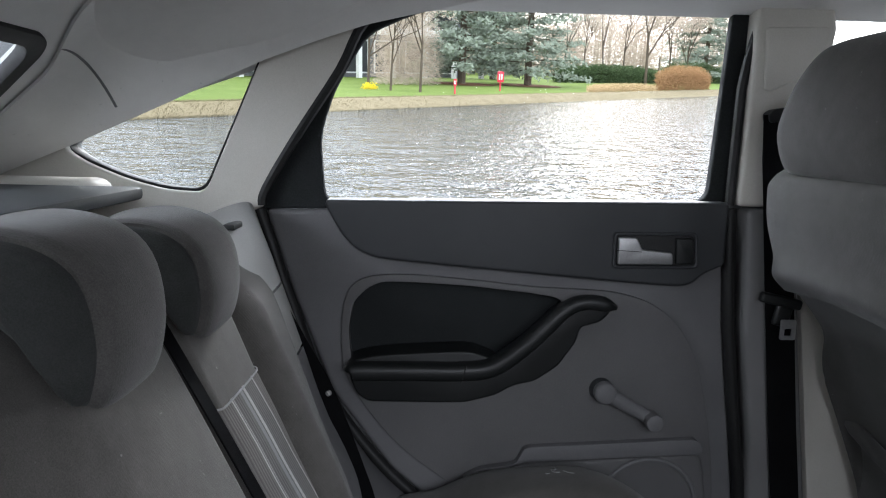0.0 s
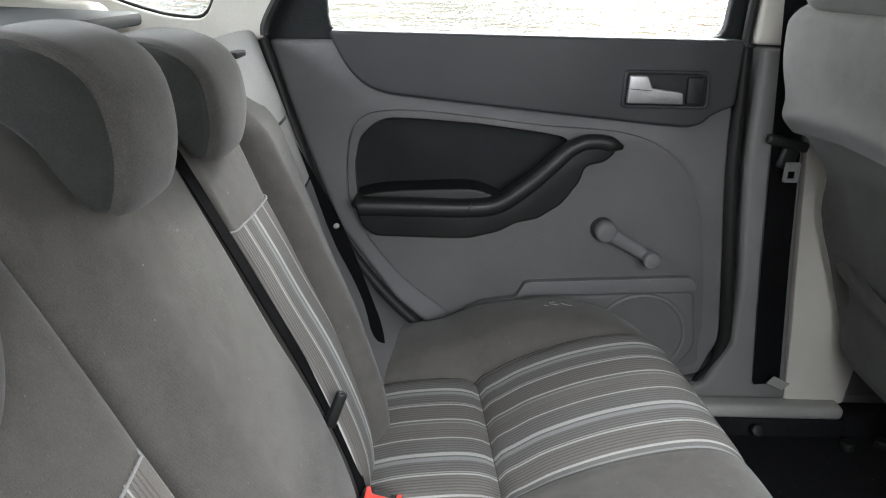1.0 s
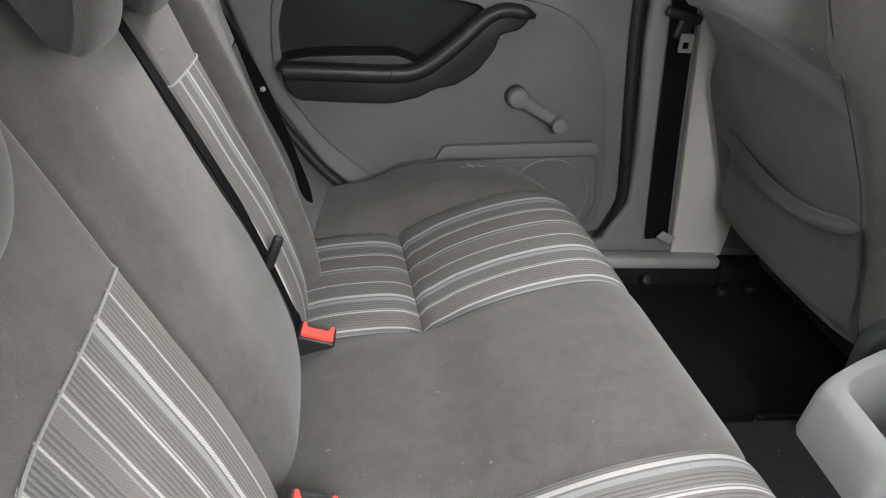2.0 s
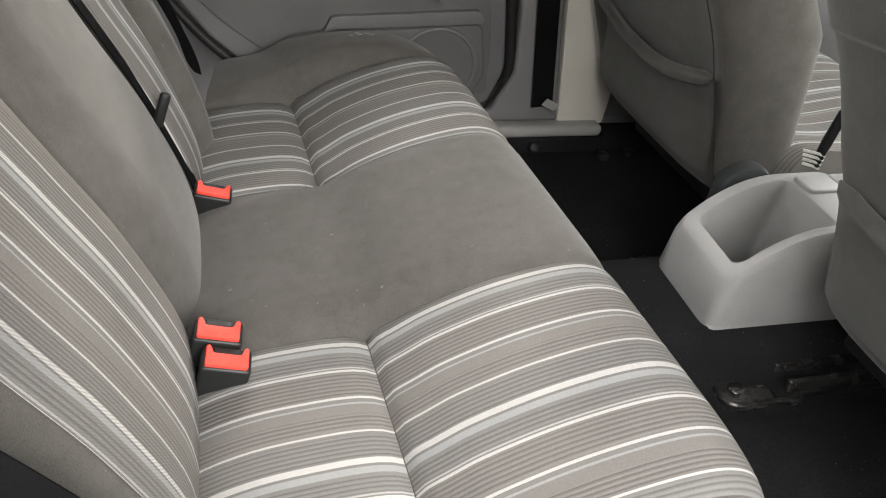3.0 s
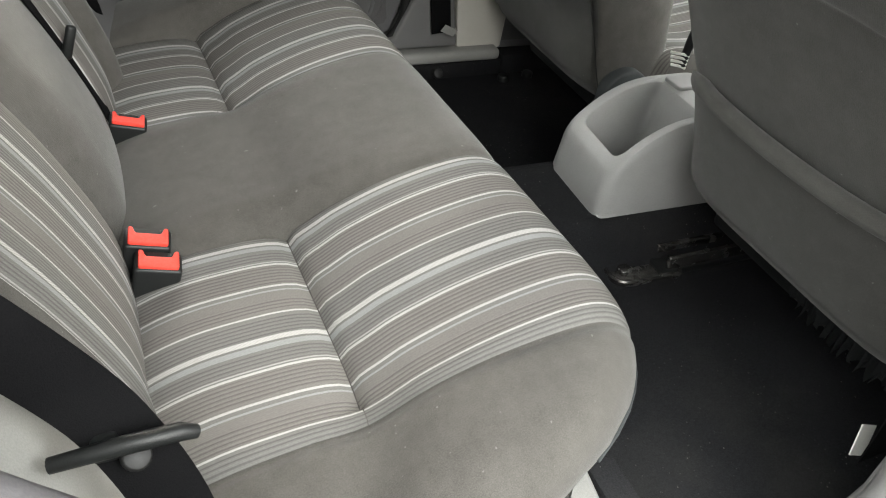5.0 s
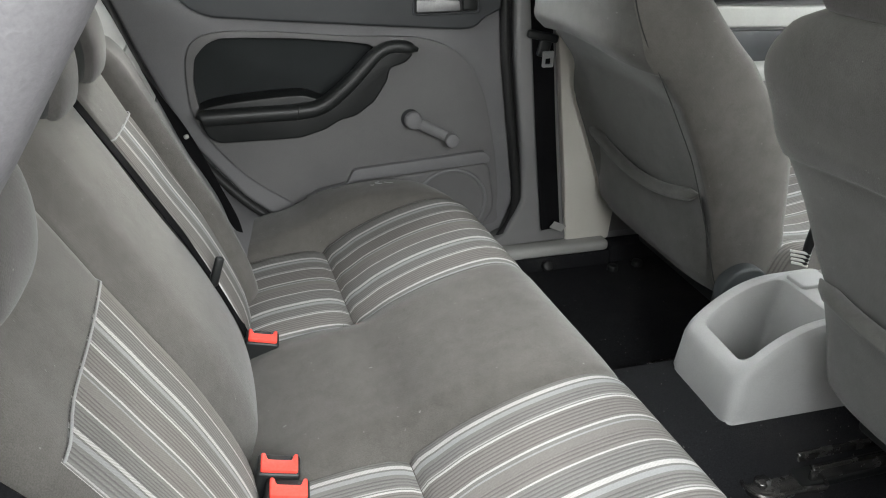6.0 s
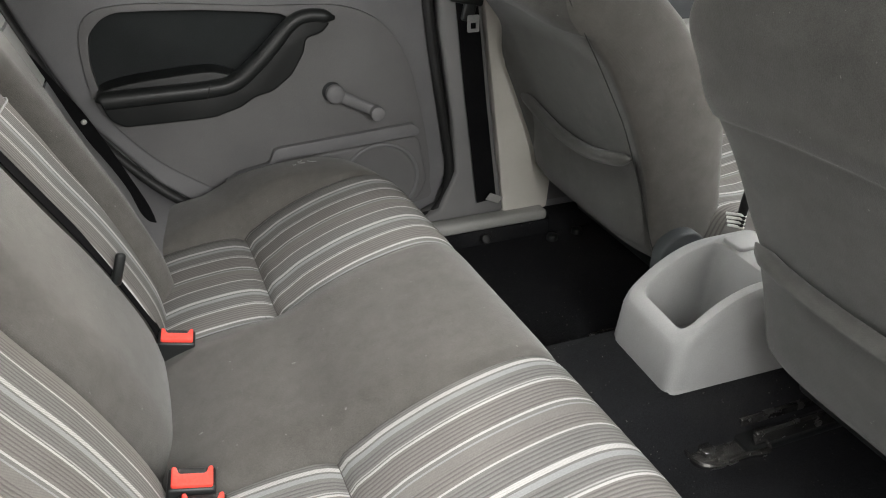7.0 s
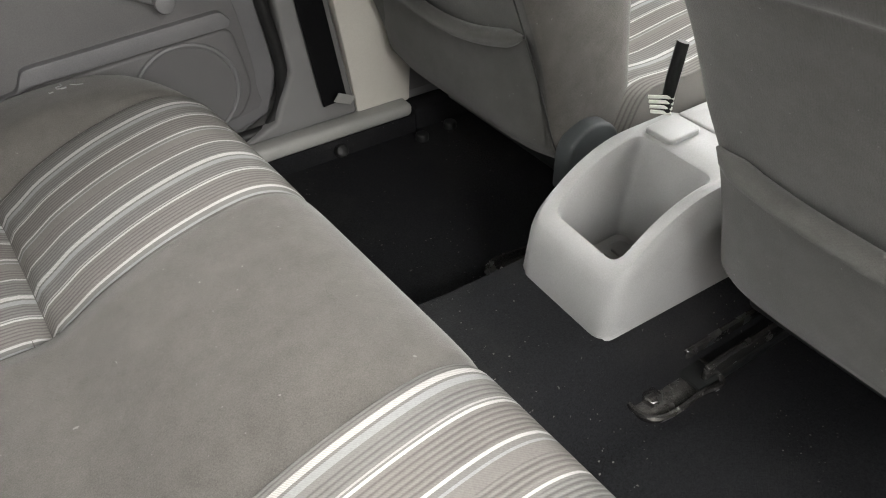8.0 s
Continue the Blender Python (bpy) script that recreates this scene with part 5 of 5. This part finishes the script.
def lake():
    m, nt, b = shader("rippled_water", 0.07)
    b.inputs["Base Color"].default_value = (0.03, 0.04, 0.045, 1)
    b.inputs["IOR"].default_value = 1.33
    v = coords(nt, (1.0, 1.0, 1.0))
    n1 = noise_tex(nt, v, 1.1, 3.0, 0.6)
    n2 = noise_tex(nt, v, 5.0, 2.0, 0.6)
    h = math_node(nt, "ADD", n1, math_node(nt, "MULTIPLY", n2, 0.35))
    bump(nt, b, h, 1.0, 0.18)
    return m


solo("water", sheet(lambda x, y: (x, y, WATER), arc(-150, 150, 10), arc(9.5, 150, 10)), lake(), "rippled grey lake water glinting under a bright sky", "water", "structure", m=EARTH)

# an unseen plain wall, added behind the parked car to hold back sky light
wall = slab([(-7, GROUND - 0.3), (7, GROUND - 0.3), (7, 2.5), (-7, 2.5)], -2.50, -2.30, 0.01, 1)
solo("shade_wall", wall, turf("plain_render", (0.20, 0.195, 0.185), (0.26, 0.25, 0.24), 3.0), "unseen plain grey wall added to block light behind the parked car", "wall", "structure", m=EARTH)


def beyond(az, d):
    """A place d metres past the far waterline in the direction az (degrees right of straight ahead)."""
    a = radians(az)
    r = BANK / (math.cos(a) - 1.07 * math.sin(a)) + d
    x, y = r * math.sin(a), r * math.cos(a)
    return Vector((x, y, ground_z(x, y)))


def clump(verts, faces, c, size, rnd, n=5, flat=0.5, thin=1.0):
    """A tuft of small leaf blades round a place."""
    for _ in range(n):
        d = Vector((rnd.uniform(-1, 1), rnd.uniform(-1, 1), rnd.uniform(-1, 1) * flat)) * size
        a = Vector((rnd.uniform(-1, 1), rnd.uniform(-1, 1), rnd.uniform(-0.6, 0.6))).normalized() * size * rnd.uniform(0.5, 0.9)
        b = a.orthogonal().normalized() * size * rnd.uniform(0.12, 0.3) * thin
        k = len(verts)
        verts += [c + d - b, c + d + b, c + d + a]
        faces.append((k, k + 1, k + 2))


def stick(verts, faces, p, q, r0, r1, n=4):
    d = (q - p).normalized()
    s = d.orthogonal().normalized()
    t = d.cross(s)
    k = len(verts)
    for c, r in ((p, r0), (q, r1)):
        verts += [c + (s * math.cos(2 * math.pi * i / n) + t * math.sin(2 * math.pi * i / n)) * r for i in range(n)]
    for i in range(n):
        j = (i + 1) % n
        faces.append((k + i, k + j, k + n + j, k + n + i))


def raw(name, verts, faces, material, parent=None, label=""):
    me = bpy.data.meshes.new(name)
    me.from_pydata([tuple(v) for v in verts], [], faces)
    me.materials.append(material)
    ob = new(name, me)
    if parent:
        ob.parent = parent
        tagged(ob, label)
    return ob


def conifer(base, height, width, seed, label):
    rnd = random.Random(seed)
    t = thing("cedar_tree", base, label, "tree", "trees on the bank", m=EARTH)
    tv, tf, cv, cf = [], [], [], []
    stick(tv, tf, Vector((0, 0, -0.3)), Vector((0.1, 0, height * 0.55)), 0.28, 0.16, 8)
    stick(tv, tf, Vector((0.1, 0, height * 0.55)), Vector((0, 0.1, height)), 0.16, 0.03, 8)
    n = 64
    for i in range(n):
        h = 1.1 + (height - 1.4) * (i / n) ** 1.15
        reach = width / 2 * (1 - (i / n) ** 1.4) * rnd.uniform(0.65, 1.05) + 0.3
        a = i * 2.4 + rnd.uniform(-0.4, 0.4)
        tip = Vector((math.cos(a) * reach, math.sin(a) * reach, h + rnd.uniform(-0.5, 0.15)))
        root = Vector((0, 0, h - 0.1))
        stick(tv, tf, root, tip, 0.06, 0.015, 4)
        for k in range(40):
            u = rnd.uniform(0.25, 1.05)
            c = root.lerp(tip, u) + Vector((rnd.gauss(0, 0.22), rnd.gauss(0, 0.22), rnd.gauss(-0.06, 0.10))) * (0.6 + reach * 0.22)
            clump(cv, cf, c, 0.42, rnd, 5, 0.35)
    raw("trunk", tv, tf, BARK, t)
    raw("crown", cv, cf, NEEDLES, t, "blue-green layered needles")
    return t


def bare_limbs(tv, tf, p, d, length, r, depth, rnd, cv, cf):
    q = p + d * length
    stick(tv, tf, p, q, r, r * 0.65, 5 if depth > 2 else 3)
    if depth == 0:
        clump(cv, cf, q, 0.5, rnd, 9, 1.0, 0.22)
        return
    for k in range(3 if depth > 1 else 4):
        nd = (d + Vector((rnd.gauss(0, 0.42), rnd.gauss(0, 0.42), rnd.uniform(-0.05, 0.35)))).normalized()
        bare_limbs(tv, tf, p.lerp(q, rnd.uniform(0.55, 1.0)), nd, length * rnd.uniform(0.55, 0.8), r * 0.55, depth - 1, rnd, cv, cf)


def bare_tree(base, height, seed, label):
    rnd = random.Random(seed)
    t = thing("bare_tree", base, label, "tree", "trees on the bank", m=EARTH)
    tv, tf, cv, cf = [], [], [], []
    bare_limbs(tv, tf, Vector((0, 0, -0.3)), Vector((rnd.gauss(0, 0.04), rnd.gauss(0, 0.04), 1)).normalized(), height * 0.36, height * 0.010, 5, rnd, cv, cf)
    raw("trunk", tv, tf, BARK, t)
    raw("crown", cv, cf, TWIGS, t, "fine brown bare twigs")
    return t


conifer(beyond(2.6, 15), 15, 7.5, 1, "broad blue-green cedar tree standing on the lawn")
conifer(beyond(7.7, 13), 16, 8.5, 2, "dark blue-green cedar tree with layered boughs")
conifer(beyond(5.0, 27), 14, 7.0, 3, "dark cedar tree behind the others on the lawn")
conifer(beyond(20.6, 26), 16, 8.0, 4, "tall green conifer at the wood's edge")
conifer(beyond(-7.5, 40), 14, 7.0, 5, "dark conifer behind the building")
for i, (az, d, h) in enumerate(((-2.9, 7, 7), (-0.6, 5, 8), (-4.6, 12, 9), (10.3, 32, 11), (11.9, 26, 9), (13.4, 36, 12), (14.8, 28, 10), (16.5, 11, 13), (18.1, 30, 11), (19.4, 24, 10), (-12.5, 20, 10), (-17.5, 26, 10), (22.5, 25, 12))):
    bare_tree(beyond(az, d), h, 20 + i, "bare brown tree with fine twigs on the far bank" if h < 12 else "tall bare tree with a straight trunk on the lawn")


def shrub_mass(name, az0, az1, d, depth, h, material, label, category, seed, n=1400, size=0.22, thin=1.0):
    rnd = random.Random(seed)
    v, f = [], []
    for _ in range(n):
        az = rnd.uniform(az0, az1)
        k = abs(2 * (az - az0) / (az1 - az0) - 1)
        p = beyond(az, d + rnd.uniform(0, depth))
        z = rnd.uniform(0, h) ** 1.0 * (1 - 0.35 * k ** 4)
        clump(v, f, p + Vector((0, 0, z)), size, rnd, 4, 1.0, thin)
    ob = raw(name, v, f, material)
    return tagged(ob, label, category, kind="stuff")


shrub_mass("hedge", 9.8, 17.4, 20, 2.5, 1.35, HEDGE, "dark green clipped hedge across the lawn", "hedge", 41, 3600, 0.3)
shrub_mass("bare_shrub", -3.8, 0.5, 13, 3.0, 4.3, TWIGS, "tall beige leafless shrubs before a lakeside building", "shrub", 47, 3200, 0.55, 0.10)
shrub_mass("hedge", 17.6, 21.8, 22, 2.5, 1.9, HEDGE, "dark green clipped hedge across the lawn", "hedge", 42, 1800, 0.3)
shrub_mass("russet_shrub", 17.4, 20.9, 1.2, 2.5, 1.6, RUST, "russet brown leafless shrub by the water", "shrub", 43, 3600, 0.26, 0.4)
shrub_mass("dry_reeds", 12.4, 17.2, 1.0, 4.0, 0.28, OCHRE, "ochre dry reeds on the bank", "reeds", 44, 2600, 0.22, 0.4)
shrub_mass("yellow_flowers", -5.0, -3.9, 8, 0.8, 0.25, YELLOW, "bed of yellow spring flowers on the lawn", "flowers", 45, 160, 0.12)
rnd = random.Random(7)
v, f = [], []
for _ in range(26000):
    p = beyond(rnd.uniform(-26, 23), rnd.uniform(-1.3, 1.0))
    k = len(v)
    h = rnd.uniform(0.06, 0.15)
    s = Vector((rnd.uniform(0.006, 0.016), 0.005, 0))
    z0 = Vector((p.x, p.y, max(p.z, WATER) - 0.05))
    v += [z0 - s, z0 + s, z0 + Vector((rnd.gauss(0, 0.1), rnd.gauss(0, 0.1), h))]
    f.append((k, k + 1, k + 2))
tagged(raw("reed_fringe", v, f, REED), "pale dry reeds fringing the far bank", "reeds", kind="stuff")
# far woods
v, f, tv, tf = [], [], [], []
for i in range(250):
    az = rnd.uniform(-28, 26)
    p = beyond(az, rnd.uniform(48, 95))
    h = rnd.uniform(7, 13) * (0.62 if 8.5 < az < 12.5 else 1.0)
    stick(tv, tf, p - Vector((0, 0, 0.5)), p + Vector((0, 0, h * 0.8)), 0.16, 0.05, 4)
    for k in range(160):
        u = rnd.uniform(0.12, 1.0)
        w = h * 0.22 * (1.15 - abs(u - 0.5))
        clump(v, f, p + Vector((rnd.gauss(0, w), rnd.gauss(0, w), h * u)), 0.75, rnd, 4, 1.0, 0.5)
k = len(v)
v += tv
f += [tuple(i + k for i in q) for q in tf]
tagged(raw("far_woods", v, f, TWIGS), "brown leafless woods in the distance", "woods", kind="stuff")

# mulch rings under the cedars
for az, d in ((2.6, 15), (7.7, 13)):
    c = beyond(az, d)
    mz = [[Vector((c.x + math.cos(a) * r, c.y + math.sin(a) * r, ground_z(c.x + math.cos(a) * r, c.y + math.sin(a) * r) + 0.05 - r * 0.008)) for a in arc(0, 6.283, 25)[:-1]] for r in (0.2, 1.2, 2.4)]
    solo("mulch_bed", loft(mz, caps=False), MULCH, "round bed of brown bark mulch under a cedar", "mulch bed", "structure", m=EARTH)

# low building with white columns
bp = beyond(-5.0, 27)
bld = thing("lakeside_building", bp, "dark glazed lakeside building with white columns and beam", "building", m=EARTH)
ORIGIN[bld.name] = Vector((0, 0, 0))
turn = Matrix.Translation((0, 0, 0)) @ pose(0, 0, 0, 0, 0, 40)
part("wall", turned(box((-14, 3.0, -1), (13, 3.4, 7.5), 0.02, 1), turn), FACADE, bld)
part("beam", turned(box((-14, -0.3, 3.3), (13, 0.2, 3.9), 0.03, 1), turn), WHITE, bld, "white painted beam")
part("roof", turned(box((-14.5, -0.6, 7.5), (13.5, 9, 8.0), 0.03, 1), turn), WHITE, bld)
for k in range(9):
    x = -13.6 + 3.3 * k
    part("column", turned(box((x - 0.18, -0.25, -0.8), (x + 0.18, 0.12, 7.5), 0.02, 1), turn), WHITE, bld, "white square column")
    if k < 8:
        for z0, z1 in ((0.3, 3.0), (4.1, 7.0)):
            w = part("window", turned(box((x + 0.3, 2.93, z0), (x + 3.0, 3.02, z1), 0.01, 1), turn), WHITE, bld, "white framed dark window")
            part("pane", turned(box((x + 0.42, 2.90, z0 + 0.12), (x + 2.88, 2.925, z1 - 0.12), 0.005, 1), turn), VINYL, w, "dark glass")


def sign(az, d, w, h, top, label):
    p = beyond(az, d)
    s = thing("lifebuoy_sign", p, label, "sign", m=EARTH)
    ORIGIN[s.name] = Vector((0, 0, 0))
    part("post", tube([(0, 0, -0.2), (0, 0, top - h * 0.5)], 0.045, 8, 1, (0, 1, 0)), SIGN_RED, s)
    b = part("board", slab(corners([(-w / 2, top - h), (w / 2, top - h), (w / 2, top), (-w / 2, top)], w * 0.15), -0.08, -0.03, 0.008), SIGN_RED, s, "red painted board")
    for dx in (-0.18, 0.18):
        part("mark", slab([(dx * w - w * 0.09, top - h * 0.75), (dx * w + w * 0.09, top - h * 0.75), (dx * w + w * 0.09, top - h * 0.25), (dx * w - w * 0.09, top - h * 0.25)], -0.088, -0.081, 0), WHITE, b, "white bar")


sign(5.6, 5.5, 0.38, 0.62, 1.12, "red lifebuoy board on a post by the lake")
sign(2.1, 2.5, 0.16, 0.34, 0.75, "small red and white notice on a post by the lake")
p = beyond(17.35, 5)
solo("timber_post", turned(tube([(0, 0, -0.3), (0, 0, 1.2), (0.02, 0, 2.4)], [0.07, 0.06, 0.055], 8, 1, (0, 1, 0)), Matrix.Translation(p)), BARK, "thin pale timber post on the bank", "post", m=EARTH)
